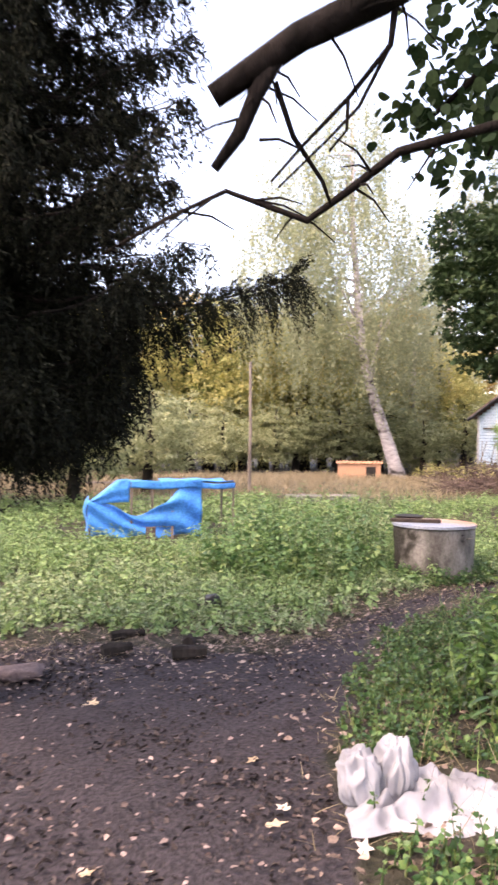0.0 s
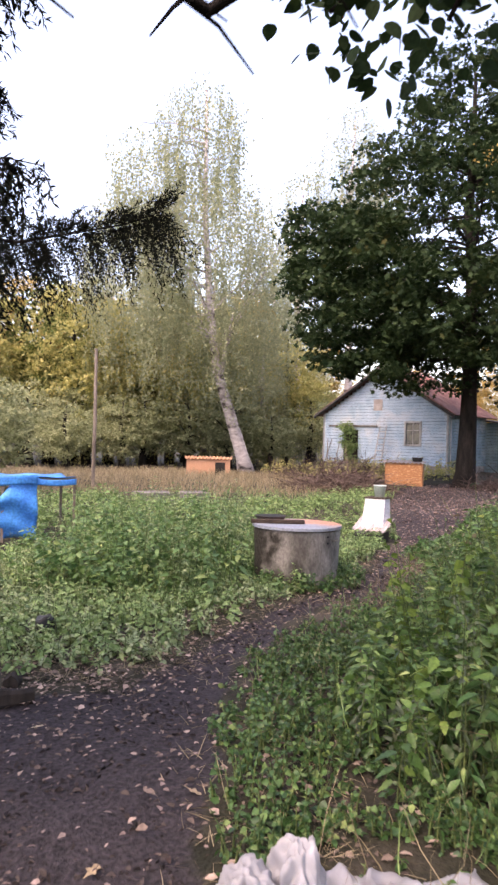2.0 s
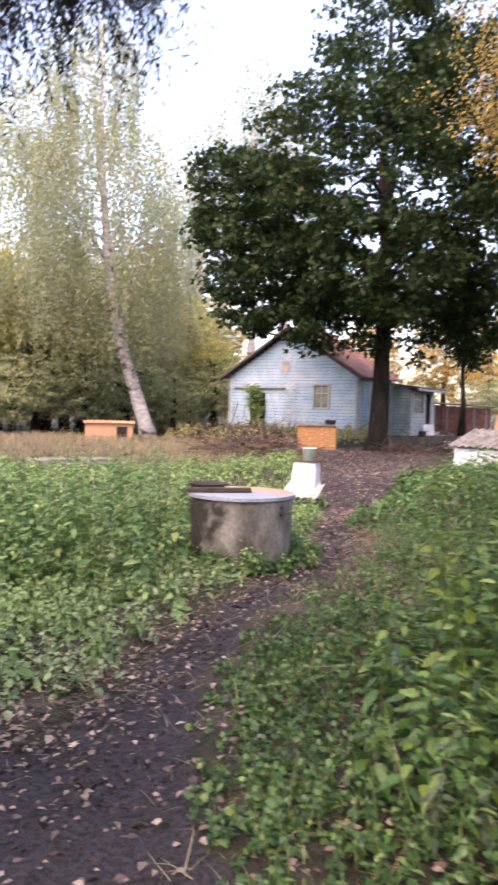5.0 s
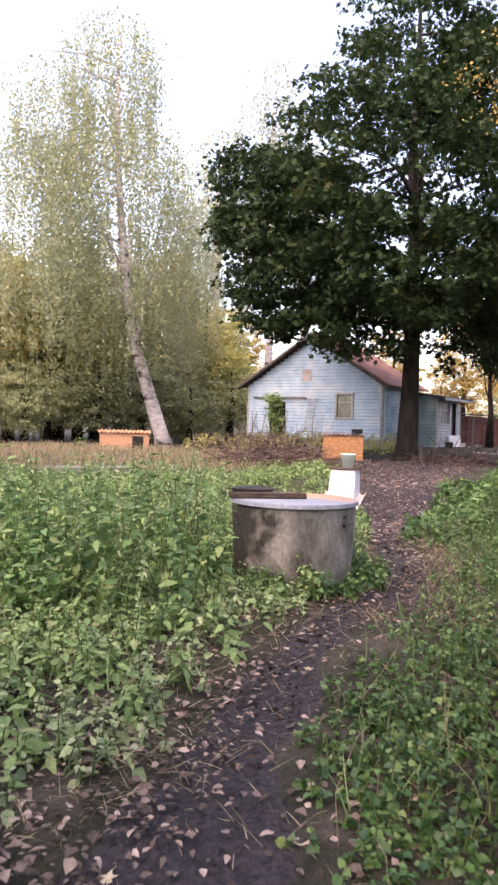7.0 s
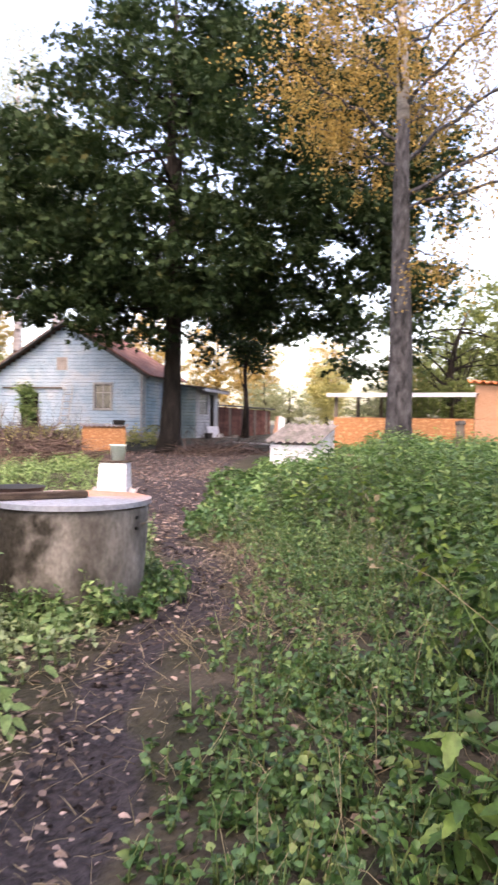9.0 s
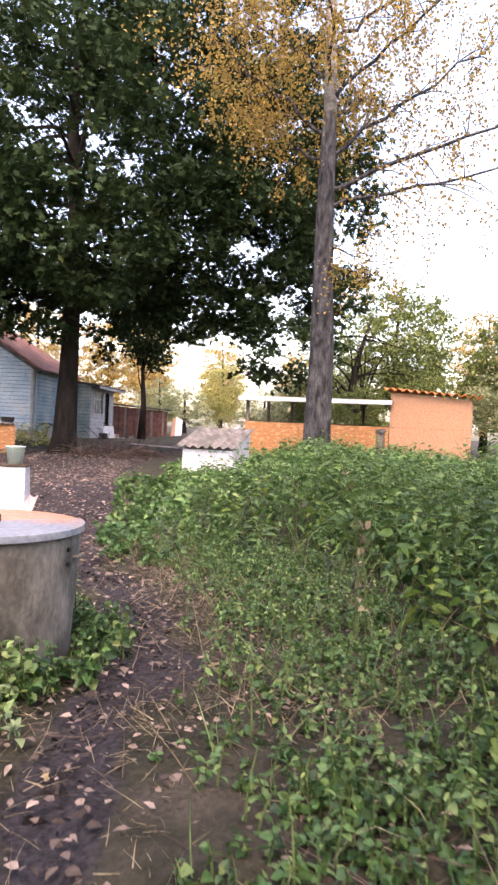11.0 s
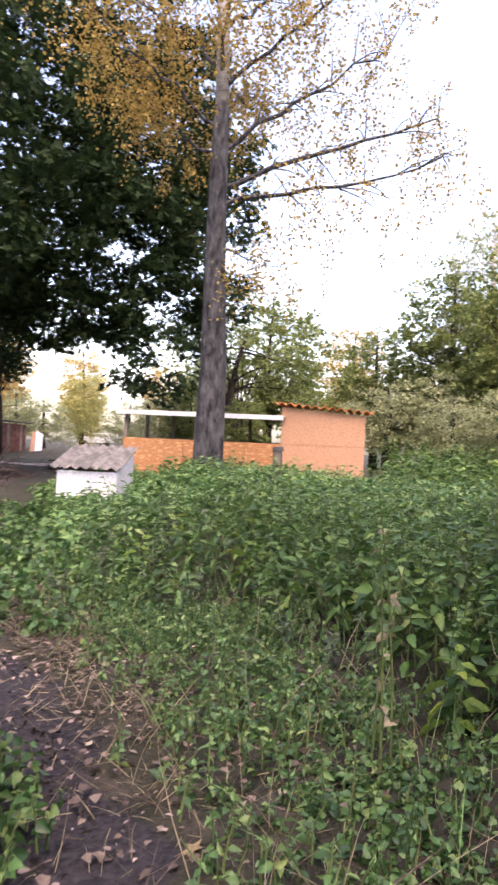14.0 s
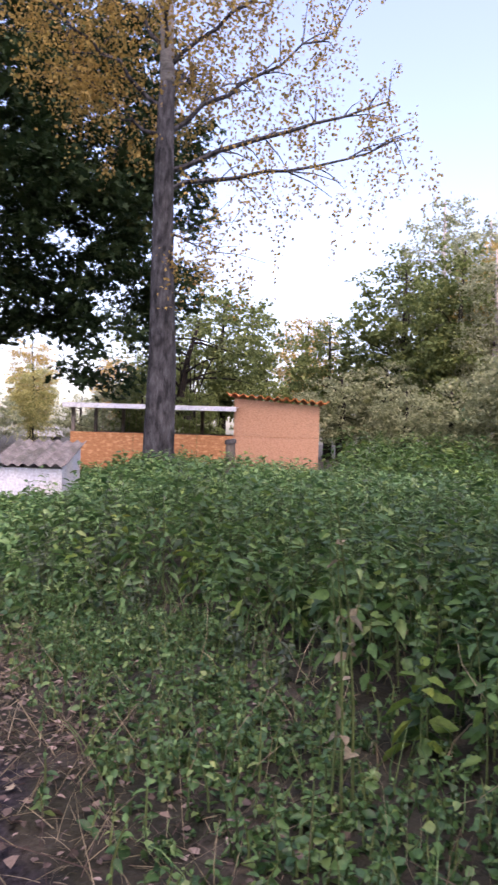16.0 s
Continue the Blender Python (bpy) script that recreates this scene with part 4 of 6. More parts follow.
def forest_kind(name, seed, height, width, leafmat, bark, label, clumps=380, per=36, size=0.17, strands=0):
    lobes = [(0, 0, height * 0.62, width, width, height * 0.36), (width * 0.5, 0.2, height * 0.42, width * 0.7, width * 0.7, height * 0.25), (-width * 0.5, -0.3, height * 0.36, width * 0.7, width * 0.7, height * 0.24)]
    return build_tree(name, (0, 0, 0), label, [(0, 0, -0.4), (0.1, 0, height * 0.3), (0, 0.1, height * 0.6), (0.1, 0, height * 0.93)], 0.16 + height * 0.008, lobes, bark, leafmat, clumps, per, width * 0.075, size, seed, 16, 0.3, 0.6, trunk_sides=8, strands=strands, shell=0.35)


def wood(kinds, places):
    used = set()
    for k, x, y, s in places:
        z = gz(x, y)
        m = Matrix.Translation((x, y, z)) @ Matrix.Rotation(x * 1.7 + y, 4, "Z")
        src = kinds[k]
        if k not in used:
            used.add(k)
            src.matrix_world = m
            src.scale = (s, s, s)
        else:
            c = copy_thing(src, m)
            c.scale = (s, s, s * (0.92 + 0.16 * ((x * 7.3) % 1)))


KINDS = {
    "olive": forest_kind("autumn_tree", 21, 9.5, 2.9, M_OLIVE, M_BARK, "olive-yellow autumn tree at the wood's edge", strands=260),
    "yellow": forest_kind("yellow_tree", 22, 11.0, 2.8, M_YELLOW, M_BARK, "yellow autumn tree in the distance"),
    "green": forest_kind("green_tree", 23, 8.5, 2.6, M_GREENLEAF, M_BARK, "green leafy tree at the garden's edge"),
    "pale": forest_kind("pale_birch_tree", 24, 13.0, 2.2, M_BIRCHLEAF, M_BIRCH, "slender pale birch tree in autumn leaf", 260, 24, 0.15, 420),
    "bush": forest_kind("tall_bush", 25, 3.6, 1.9, M_BUSH, M_BARK, "tall grey-green bush at the garden edge", 200, 34, 0.11)}
wood(KINDS, [
    ("olive", -14, 34, 1.0), ("olive", -9.5, 37, 1.05), ("green", -6.5, 33, 0.95), ("olive", -4, 38, 1.0), ("yellow", -1, 42, 1.0), ("olive", 1.5, 37, 0.95), ("green", 3.6, 40, 1.1), ("olive", 5.6, 37.5, 1.0),
    ("yellow", 7.4, 42, 1.0), ("olive", 10.2, 41, 1.05), ("yellow", 12.6, 44, 1.0), ("olive", 13.5, 39, 0.85), ("pale", -3, 46, 1.0), ("pale", 4.5, 48, 0.95), ("pale", 15.5, 47, 1.1), ("olive", 17, 46, 0.9), ("yellow", 20, 50, 1.0),
    ("pale", -7.5, 39, 0.8), ("green", 0.4, 39, 1.1), ("yellow", 2.6, 43, 0.9), ("pale", 8.6, 38.5, 0.75), ("green", 8.8, 44, 1.15), ("pale", 11.8, 38, 0.7), ("green", -12, 38, 1.1), ("bush", -6.0, 35.5, 1.1), ("bush", -3.2, 35, 1.2), ("bush", -0.6, 34.5, 1.1), ("bush", 2.0, 35.5, 1.2), ("bush", 4.6, 34.6, 1.0), ("bush", 7.0, 35.2, 1.1), ("bush", 9.4, 36.4, 1.2), ("bush", 14.2, 37.0, 1.1), ("bush", -9, 34, 1.2), ("bush", -12, 32, 1.2), ("bush", -3.6, 17.5, 0.85), ("bush", -6.0, 16.0, 1.0), ("bush", -8.5, 18.0, 1.1), ("bush", -2.0, 21.0, 0.9), ("olive", -17, 30, 1.0), ("bush", 0.8, 31, 0.8), ("bush", 3.4, 33, 0.9), ("bush", 11.4, 35.5, 0.9),
    ("yellow", 36, 52, 0.95), ("yellow", 42, 50, 1.0), ("yellow", 31, 56, 0.9), ("yellow", 49, 52, 1.0), ("yellow", 55, 48, 0.9), ("olive", 50, 44, 0.8), ("bush", 33, 36, 0.9), ("bush", 38, 38, 1.0), ("bush", 42, 34, 1.0), ("yellow", 60, 42, 0.9), ("green", 46, 30, 0.9),
    ("green", 29.5, 18.5, 0.95), ("green", 33, 14.5, 0.75), ("yellow", 38, 17, 0.75), ("green", 31, 10.8, 1.1), ("pale", 32.2, 9.4, 1.0), ("yellow", 30, 6.4, 0.95), ("pale", 34, 7.6, 0.95), ("olive", 27, 4.2, 0.95), ("olive", 30, 1.0, 1.1), ("bush", 21.5, 6.6, 0.9), ("green", 22.5, 4.6, 0.55), ("bush", 20.3, 5.0, 1.25), ("bush", 19, 2.6, 1.2), ("pale", 26.5, 7.2, 0.62), ("bush", 22.5, 8.3, 0.8), ("bush", 24.5, 9.8, 0.7), ("green", 28.2, 8.4, 0.95), ("bush", 27, 12.5, 1.0), ("bush", 28, 11.0, 1.1), ("bush", 32, 12.8, 1.1), ("olive", 24, -2, 1.0), ("green", 19.5, 15.2, 0.3), ("green", 20.5, 13.4, 0.33), ("green", 21.5, 18.0, 0.36), ("bush", 24.5, 20.5, 0.8),
    ("olive", -20, 20, 1.1), ("green", -18, 8, 1.1), ("olive", -16, -4, 1.1), ("green", -8, -16, 1.1), ("olive", 4, -18, 1.1), ("green", 14, -14, 1.1), ("olive", 22, -10, 1.1)])

# gnarled orchard tree behind the coop
oz = gz(22.6, 16.6)
build_tree("orchard_tree", (22.6, 16.6, oz), "gnarled old orchard tree with open green crown",
           [(0, 0, -0.3), (0.1, 0.1, 0.9), (-0.3, 0.4, 2.2), (-0.2, 0.2, 3.6), (0.2, 0, 4.8)], 0.24, [(0, 0, 4.4, 2.9, 3.0, 1.7), (0.8, -2.2, 3.5, 1.7, 1.7, 1.2), (-0.4, 2.0, 4.2, 1.6, 1.8, 1.4)], M_BARK, M_GREENLEAF, 230, 18, 0.24, 0.12, 31, 26, 0.3, limb_from=0.2)
sz_ = gz(22.4, 27.2)
build_tree("young_maple_tree", (22.9, 27.6, sz_), "young slim tree with a small dark crown beside the shed",
           [(0, 0, -0.3), (0.05, 0, 1.5), (-0.05, 0.05, 3.0), (0.1, 0, 5.6)], 0.16, [(0, 0, 5.0, 1.3, 1.3, 1.3), (0.4, 0.2, 3.8, 0.9, 0.9, 0.7)], M_BARK, M_MAPLE, 140, 24, 0.25, 0.17, 32, 8, 0.3)


# ---- undergrowth ----
def scatter(x0, x1, y0, y1, per_m2, keep, r):
    n = int((x1 - x0) * (y1 - y0) * per_m2)
    x, y = r.uniform(x0, x1, n), r.uniform(y0, y1, n)
    k = r.uniform(0, 1, n) < keep(x, y)
    return x[k], y[k]


def stems(x, y, h, r, lean=0.15, width=0.006):
    """Thin three-sided bent stems; returns mesh arrays and the bent line."""
    n = len(x)
    z = ground_z(x, y)
    az = r.uniform(0, 2 * np.pi, n)
    lx, ly = np.cos(az) * lean * h * r.uniform(0, 1, n), np.sin(az) * lean * h * r.uniform(0, 1, n)

    def at(s):
        return np.stack([x + lx * s ** 2, y + ly * s ** 2, z + h * s], -1)
    lv = [0, 0.35, 0.7, 1.0]
    rings = []
    for s in lv:
        c = at(np.full(n, s))
        w = width * (1.15 - 0.8 * s)
        rings.append(np.stack([c + np.array((math.cos(a), math.sin(a), 0)) * w for a in (0, 2.1, 4.2)], 1))
    v = np.stack(rings, 1).reshape(-1, 3)
    f = []
    for i in range(3):
        for k in range(3):
            a, b = i * 3 + k, i * 3 + (k + 1) % 3
            f += [(a, b, b + 3), (a, b + 3, a + 3)]
    f = np.array(f)[None] + (np.arange(n) * 12)[:, None, None]
    return (v, f.reshape(-1, 3)), at


def weed_patch(name, x, y, h, pairs, leaf, leafmat, label, seed, slim=0.5, droop=0.35):
    """Upright leafy weeds: stems with pairs of leaves."""
    r = np.random.default_rng(seed)
    sm, at = stems(x, y, h, r, 0.45)
    n = len(x)
    parts = []
    for k in range(pairs):
        s = np.clip((k + r.uniform(0.1, 0.9, n)) / pairs, 0.06, 1.0) ** 0.8
        az = r.uniform(0, 2 * np.pi, n)
        for turn in (0, np.pi):
            d = np.stack([np.cos(az + turn), np.sin(az + turn), -droop + r.normal(size=n) * 0.5], -1)
            ln_ = leaf * r.uniform(0.4, 1.4, n) * (1.15 - 0.5 * s)
            parts.append(leaves(at(s), d, ln_, ln_ * slim, LEAF_FULL, r, 0.7, 1.6))
    v, f = merge(parts)
    t = empty(name, Matrix.Identity(4), label, "weeds", kind="stuff")
    from_arrays("leaf_mass", v, f, leafmat, t)
    from_arrays("stem_mass", *sm, M_STEM, t)
    return t


def side_of(x, y):
    return trail_distance(x, y)


def well_gap(x, y):
    return np.hypot(x - 2.225, y - 8.78)


def clear(x, y):
    """1 where weeds may stand: off the trail, the well and the built things."""
    ok = (well_gap(x, y) > 0.57) & ~((x > -3.0) & (x < 0.0) & (y > 11.2 + 0.2 * wiggle(x, y, 2.0)) & (y < 13.1)) & ~((x > 9.3) & (x < 11.2) & (y > 12.5) & (y < 14.5))
    ok &= (np.hypot(x - 5.3, y - 12.9) > 0.95)
    return ok.astype(float)


r0 = np.random.default_rng(3)


def verge(y):
    """How much wider the low strip beside the path is along its straight middle part."""
    return 0.72 * np.clip((y - 5.4) / 1.0, 0, 1) * np.clip((10.2 - y) / 1.4, 0.1, 1)


def keep_right_tall(x, y):
    d, s = side_of(x, y)
    edge = d + 0.22 * wiggle(x, y, 1.2, 2.0)
    return clear(x, y) * (s > 0) * np.clip((edge - 0.6 - verge(y)) / 0.5, 0, 1) * (np.hypot(x - 0.6, y - 3.35) > 0.62)


def right_height(x, y):
    """Low beside the path, shoulder-high further in; taller beside the first bend."""
    d, s = side_of(x, y)
    top = 0.98 + 0.42 * np.clip((7.2 - y) / 1.2, 0, 1)
    return np.clip(0.24 + 0.85 * (d - 0.45 - verge(y)), 0.2, top) * (0.84 + 0.22 * wiggle(x, y, 0.9, 4.0) + 0.16 * wiggle(x, y, 3.2, 2.5)) * np.clip(1.95 - np.hypot(x - 1.3, y - 6.9) / 6.5, 0.5, 1.0)


def gaps(x, y, seed, lo=0.35):
    return np.clip(0.55 + 0.9 * wiggle(x, y, 1.7, seed), lo, 1)


def nettles(name, x, y, h, nodes, leaf, leafmat, label, seed, slim=0.5, bare=0.15, shape=LEAF_FULL):
    """Upright plants whose leaves sit in crossed pairs, longest in the middle, each on a short stalk and hanging at its tip."""
    r = np.random.default_rng(seed)
    n = len(x)
    sm, at = stems(x, y, h, r, 0.4, 0.0045)
    turn0, vigour = r.uniform(0, 2 * np.pi, n), r.uniform(0.55, 1.3, n)
    parts = []
    for k in range(nodes):
        q = (k + 0.5) / nodes
        s = np.clip(bare + (1 - bare) * (q + r.normal(size=n) * 0.02), 0.02, 1.0)
        az = turn0 + k * math.pi / 2 + r.normal(size=n) * 0.3
        prof = 0.5 + 0.62 * math.sin(math.pi * min(1.0, 0.28 + 0.74 * q))
        for side in (0, np.pi):
            out = np.stack([np.cos(az + side), np.sin(az + side), np.zeros(n)], -1)
            ln_ = leaf * prof * vigour * r.uniform(0.75, 1.2, n)
            drop = (0.75 - 1.0 * q) + r.normal(size=n) * 0.3
            d = out - np.array((0, 0, 1.0)) * drop[:, None]
            keep = r.uniform(size=n) < (0.55 + 0.6 * q)
            b = at(s) + out * (ln_ * 0.22)[:, None]
            parts.append(leaves(b[keep], d[keep], ln_[keep], ln_[keep] * slim, shape, r, 0.5, 1.6))
    v, f = merge(parts)
    t = empty(name, Matrix.Identity(4), label, "weeds", kind="stuff")
    from_arrays("leaf_mass", v, f, leafmat, t)
    from_arrays("stem_mass", *sm, M_STEM, t)
    return t


x, y = scatter(-0.5, 7.5, 2.0, 10.5, 58, lambda a, b: keep_right_tall(a, b) * gaps(a, b, 1.0, 0.25), r0)
nettles("nettle_thicket", x, y, right_height(x, y) * r0.uniform(0.55, 1.15, len(x)), 12, 0.085, M_NETTLE, "dense thicket of tall green nettles beside the path", 41, 0.62, shape=LEAF_TOOTH)
x, y = scatter(-0.5, 7.5, 2.0, 10.5, 26, lambda a, b: keep_right_tall(a, b) * gaps(a, b, 31.0, 0.1), r0)
nettles("hemp_nettle", x, y, right_height(x, y) * r0.uniform(0.6, 1.15, len(x)), 12, 0.095, M_HEMP, "blue-green leafy weeds among nettles", 70, 0.38)
x, y = scatter(-0.5, 7.5, 2.0, 10.5, 22, lambda a, b: keep_right_tall(a, b) * gaps(a, b, 5.0, 0.05), r0)
weed_patch("goosefoot_weeds", x, y, right_height(x, y) * r0.uniform(0.5, 1.1, len(x)), 14, 0.06, M_GOOSE, "grey-green bushy weeds among nettles", 411, 0.45, 0.1)
x, y = scatter(2.6, 7.5, 2.0, 10.0, 3, lambda a, b: keep_right_tall(a, b) * gaps(a, b, 9.0, 0.05), r0)
nettles("broad_weeds", x, y, right_height(x, y) * r0.uniform(0.6, 1.05, len(x)), 8, 0.13, M_LIME, "lighter green broad-leaved weeds in the thicket", 412, 0.55)
x, y = scatter(3.5, 13.5, 6.0, 16.0, 30, lambda a, b: keep_right_tall(a, b) * ((a > 7.5) | (b > 10.5)) * (a * 0.956 + b * 0.29 < 16.35), r0)
nettles("far_nettle_thicket", x, y, right_height(x, y) * r0.uniform(0.6, 1.1, len(x)), 9, 0.13, M_HEMP, "tall green nettles growing up to the coop", 42)
x, y = scatter(4.0, 18.0, -3.0, 8.0, 14, lambda a, b: clear(a, b) * ((a > 7.5) | (b < 2.0)), r0)
nettles("nettle_field", x, y, r0.uniform(0.5, 0.9, len(x)) * np.clip(1.2 - 0.04 * x, 0.6, 1), 8, 0.15, M_NETTLE, "wide stand of tall green nettles", 43)
x, y = scatter(15.4, 23.0, -2.0, 10.5, 12, lambda a, b: (a * 0.956 + b * 0.29 > 17.4) * 1.0, r0)
nettles("nettles_by_bushes", x, y, r0.uniform(0.5, 1.25, len(x)), 9, 0.16, M_NETTLE, "tall rank weeds in front of the bushes", 431)


def keep_low_right(x, y):
    d, s = side_of(x, y)
    bare = np.where((y > 6.8) & (y < 9.6), np.clip((d - 0.1 + 0.15 * wiggle(x, y, 2.8, 5.0)) / 0.8, 0.1, 1), 1.0)
    return bare * clear(x, y) * (s > 0) * np.clip((d + 0.10 * wiggle(x, y, 3.0, 1.0)) / 0.25, 0, 1) * np.where(y < 6.4, 1.0, np.clip(0.45 + 0.75 * d, 0.35, 1) * np.clip(1.1 - 1.1 * gaps(x, y, 13.0, 0.1), 0.08, 0.9)) * np.clip(0.85 + 0.8 * wiggle(x, y, 2.6, 8.0), 0.3, 1) * np.clip(1.8 - d * 0.6, 0.25, 1) * np.where(np.hypot(x - 0.45, y - 3.3) < 0.45, 0.1, 1)


x, y = scatter(-1.0, 6.0, 0.0, 11.0, 470, keep_low_right, r0)
weed_patch("ground_ivy", x, y, r0.uniform(0.02, 0.15, len(x)) * (1 + 0.7 * wiggle(x, y, 2.4, 3.0)), 4, 0.038, M_IVY, "low dark-green ground ivy at the path's edge", 44, 0.85, 0.1)


def keep_left_low(x, y):
    d, s = side_of(x, y)
    return clear(x, y) * (s < 0) * np.clip((d + 0.12 * wiggle(x, y, 2.2, 6.0)) / 0.3, 0, 1) * np.clip((y - 6.15 + 0.4 * np.clip(x + 0.3, 0, 1) - 0.25 * wiggle(x, y, 1.6)) / 0.5, 0, 1)


def left_height(x, y):
    """Tall mass of weeds left of the well, falling to low herbs towards the soil and the cage."""
    front = np.clip((y - 7.75 - 0.35 * wiggle(x, y, 1.1, 3.0) + 0.12 * np.clip(x, -3, 2)) / 0.9, 0, 1)
    side = np.clip((x + 1.5 + 0.4 * wiggle(x, y, 1.3, 6.0)) / 1.6, 0.0, 1) * np.clip((1.9 - x + 0.6 * np.clip(y - 9.6, 0, 2)) / 0.3, 0, 1)
    back = np.clip((12.6 - y) / 1.6, 0.3, 1)
    return front * side * back


x, y = scatter(-5.0, 5.0, 5.6, 12.5, 240, lambda a, b: keep_left_low(a, b) * gaps(a, b, 3.0, 0.3), r0)
weed_patch("creeping_weeds", x, y, r0.uniform(0.03, 0.16, len(x)), 5, 0.055, M_GREY, "creeping grey-green weeds beside the path", 451, 0.6, 0.05)
x, y = scatter(-5.0, 5.0, 6.0, 12.5, 110, lambda a, b: keep_left_low(a, b) * gaps(a, b, 7.0, 0.2), r0)
nettles("low_herbs", x, y, r0.uniform(0.08, 0.3, len(x)) * np.clip(0.5 + 0.3 * (y - 6.3), 0.5, 1.3), 5, 0.068, M_HERB, "low light-green herbs and creeping weeds", 45, 0.62, 0.1, LEAF_TOOTH)
x, y = scatter(-9.0, 9.0, 10.5, 20.0, 44, lambda a, b: keep_left_low(a, b) * (b < 18.7 + wiggle(a, b)) * gaps(a, b, 4.0, 0.3), r0)
nettles("far_herbs", x, y, r0.uniform(0.1, 0.4, len(x)), 5, 0.095, M_HERB, "patch of green herbs across the garden", 46, 0.55)


def keep_left_tall(x, y):
    d, s = side_of(x, y)
    return clear(x, y) * (well_gap(x, y) > 0.72) * ((x < 1.7) | (y > 9.7)) * (s < 0) * np.clip(left_height(x, y) * 1.8, 0, 1) * np.clip((d - 0.55) / 0.3, 0, 1)


x, y = scatter(-2.6, 3.4, 7.0, 13.0, 24, lambda a, b: keep_left_tall(a, b) * gaps(a, b, 2.0, 0.15), r0)
weed_patch("feathery_weeds", x, y, left_height(x, y) * r0.uniform(0.6, 1.1, len(x)), 16, 0.06, M_GREY, "taller feathery weeds beside the well", 471, 0.35, 0.2)
x, y = scatter(-2.6, 3.4, 7.0, 13.0, 52, lambda a, b: keep_left_tall(a, b) * gaps(a, b, 8.0, 0.3), r0)
nettles("tall_weeds", x, y, left_height(x, y) * r0.uniform(0.55, 1.1, len(x)), 13, 0.085, M_HEMP, "clump of tall green weeds beside the well", 47, 0.6, shape=LEAF_TOOTH)


def grass_patch(name, x, y, h, material, label, seed, width=0.006, lean=0.7, kind="stuff"):
    r = np.random.default_rng(seed)
    n = len(x)
    b = np.stack([x, y, ground_z(x, y) - 0.01], -1)
    az = r.uniform(0, 2 * np.pi, n)
    d = np.stack([np.cos(az) * lean * r.uniform(0.1, 1, n), np.sin(az) * lean * r.uniform(0.1, 1, n), np.full(n, 1.0)], -1)
    v, f = leaves(b, d, h, np.full(n, width) * r.uniform(0.6, 1.4, n), BLADE, r, 0.8, 1.8 if lean < 2 else 0.35)
    t = tagged(from_arrays(name, v, f, material), label, "grass", kind=kind)
    return t


x, y = scatter(-14.0, 14.0, 17.0, 32.0, 120, lambda a, b: clear(a, b) * np.clip((b - 18.5 - wiggle(a, b)) / 3.0, 0, 1) * (a < 12.0 - 0.1 * b) * (trail_distance(a, b)[0] > 0.2), r0)
grass_patch("straw_meadow", x, y, r0.uniform(0.12, 0.36, len(x)), M_STRAW, "pale dry meadow grass", 51, 0.012, 0.7)
x, y = scatter(-2.0, 6.5, 1.0, 10.5, 26, lambda a, b: np.clip(trail_distance(a, b)[0] / 0.3, 0, 1) * clear(a, b) * (trail_distance(a, b)[1] > 0), r0)
grass_patch("dry_grass_blades", x, y, r0.uniform(0.1, 0.5, len(x)), M_STRAW, "scattered dry grass blades", 52, 0.003, 1.4)
x, y = scatter(-4.0, 4.8, 3.0, 10.0, 420, lambda a, b: np.clip(1 - np.abs(trail_distance(a, b)[0] - 0.35) / 0.6, 0, 1) * clear(a, b) * ((trail_distance(a, b)[1] > 0) | (b > 6.0)), r0)
grass_patch("path_edge_straw", x, y, r0.uniform(0.04, 0.16, len(x)), M_STRAW, "flattened dry straw along the path", 53, 0.0035, 6.0)
x, y = scatter(4.0, 12.0, 11.0, 22.0, 60, lambda a, b: clear(a, b) * (trail_distance(a, b)[1] < 0) * (trail_distance(a, b)[0] > 0.0) * np.clip(0.6 + wiggle(a, b, 1.4), 0, 1), r0)
grass_patch("short_grass", x, y, r0.uniform(0.08, 0.2, len(x)), M_HERB, "short green grass by the path", 54, 0.012, 0.9)


def litter(name, x, y, size, label, seed, material=M_FALLEN):
    r = np.random.default_rng(seed)
    n = len(x)
    az = r.uniform(0, 2 * np.pi, n)
    d = np.stack([np.cos(az), np.sin(az), r.normal(size=n) * 0.12], -1)
    b = np.stack([x, y, ground_z(x, y) + r.uniform(-0.005, 0.02, n)], -1)
    ln_ = size * r.uniform(0.5, 1.3, n)
    v, f = leaves(b, d, ln_, ln_ * r.uniform(0.4, 0.9, n), LEAF_LOBED if size > 0.07 else LEAF_FULL, r, 0.25, 1.2)
    return tagged(from_arrays(name, v, f, material), label, "fallen leaves", kind="stuff")


x, y = scatter(-4.0, 6.5, 0.3, 12.0, 60, lambda a, b: np.clip(soil_amount(a, b) + 0.3 * (np.abs(trail_distance(a, b)[0]) < 1.3), 0, 1), r0)
litter("fallen_leaves", x, y, 0.033, "pale pinkish fallen leaves on dark soil", 61)
x, y = scatter(5.0, 18.0, 11.0, 25.0, 60, lambda a, b: soil_amount(a, b), r0)
litter("leaf_litter", x, y, 0.065, "brown leaf litter under the maple", 62)
M_BIGLEAF = mat("yellow_fallen_leaves", (0.27, 0.19, 0.10), (0.52, 0.42, 0.30), 3, 0.8, 0, island=0.8, c=(0.66, 0.60, 0.56), trans=0.1)
x, y = scatter(-3.5, 5.5, 0.5, 10.5, 2.2, lambda a, b: np.clip(soil_amount(a, b) + 0.35 * (np.abs(trail_distance(a, b)[0]) < 1.0), 0, 1), r0)
litter("large_fallen_leaves", x, y, 0.085, "larger yellow and pale maple leaves on soil", 63, M_BIGLEAF)
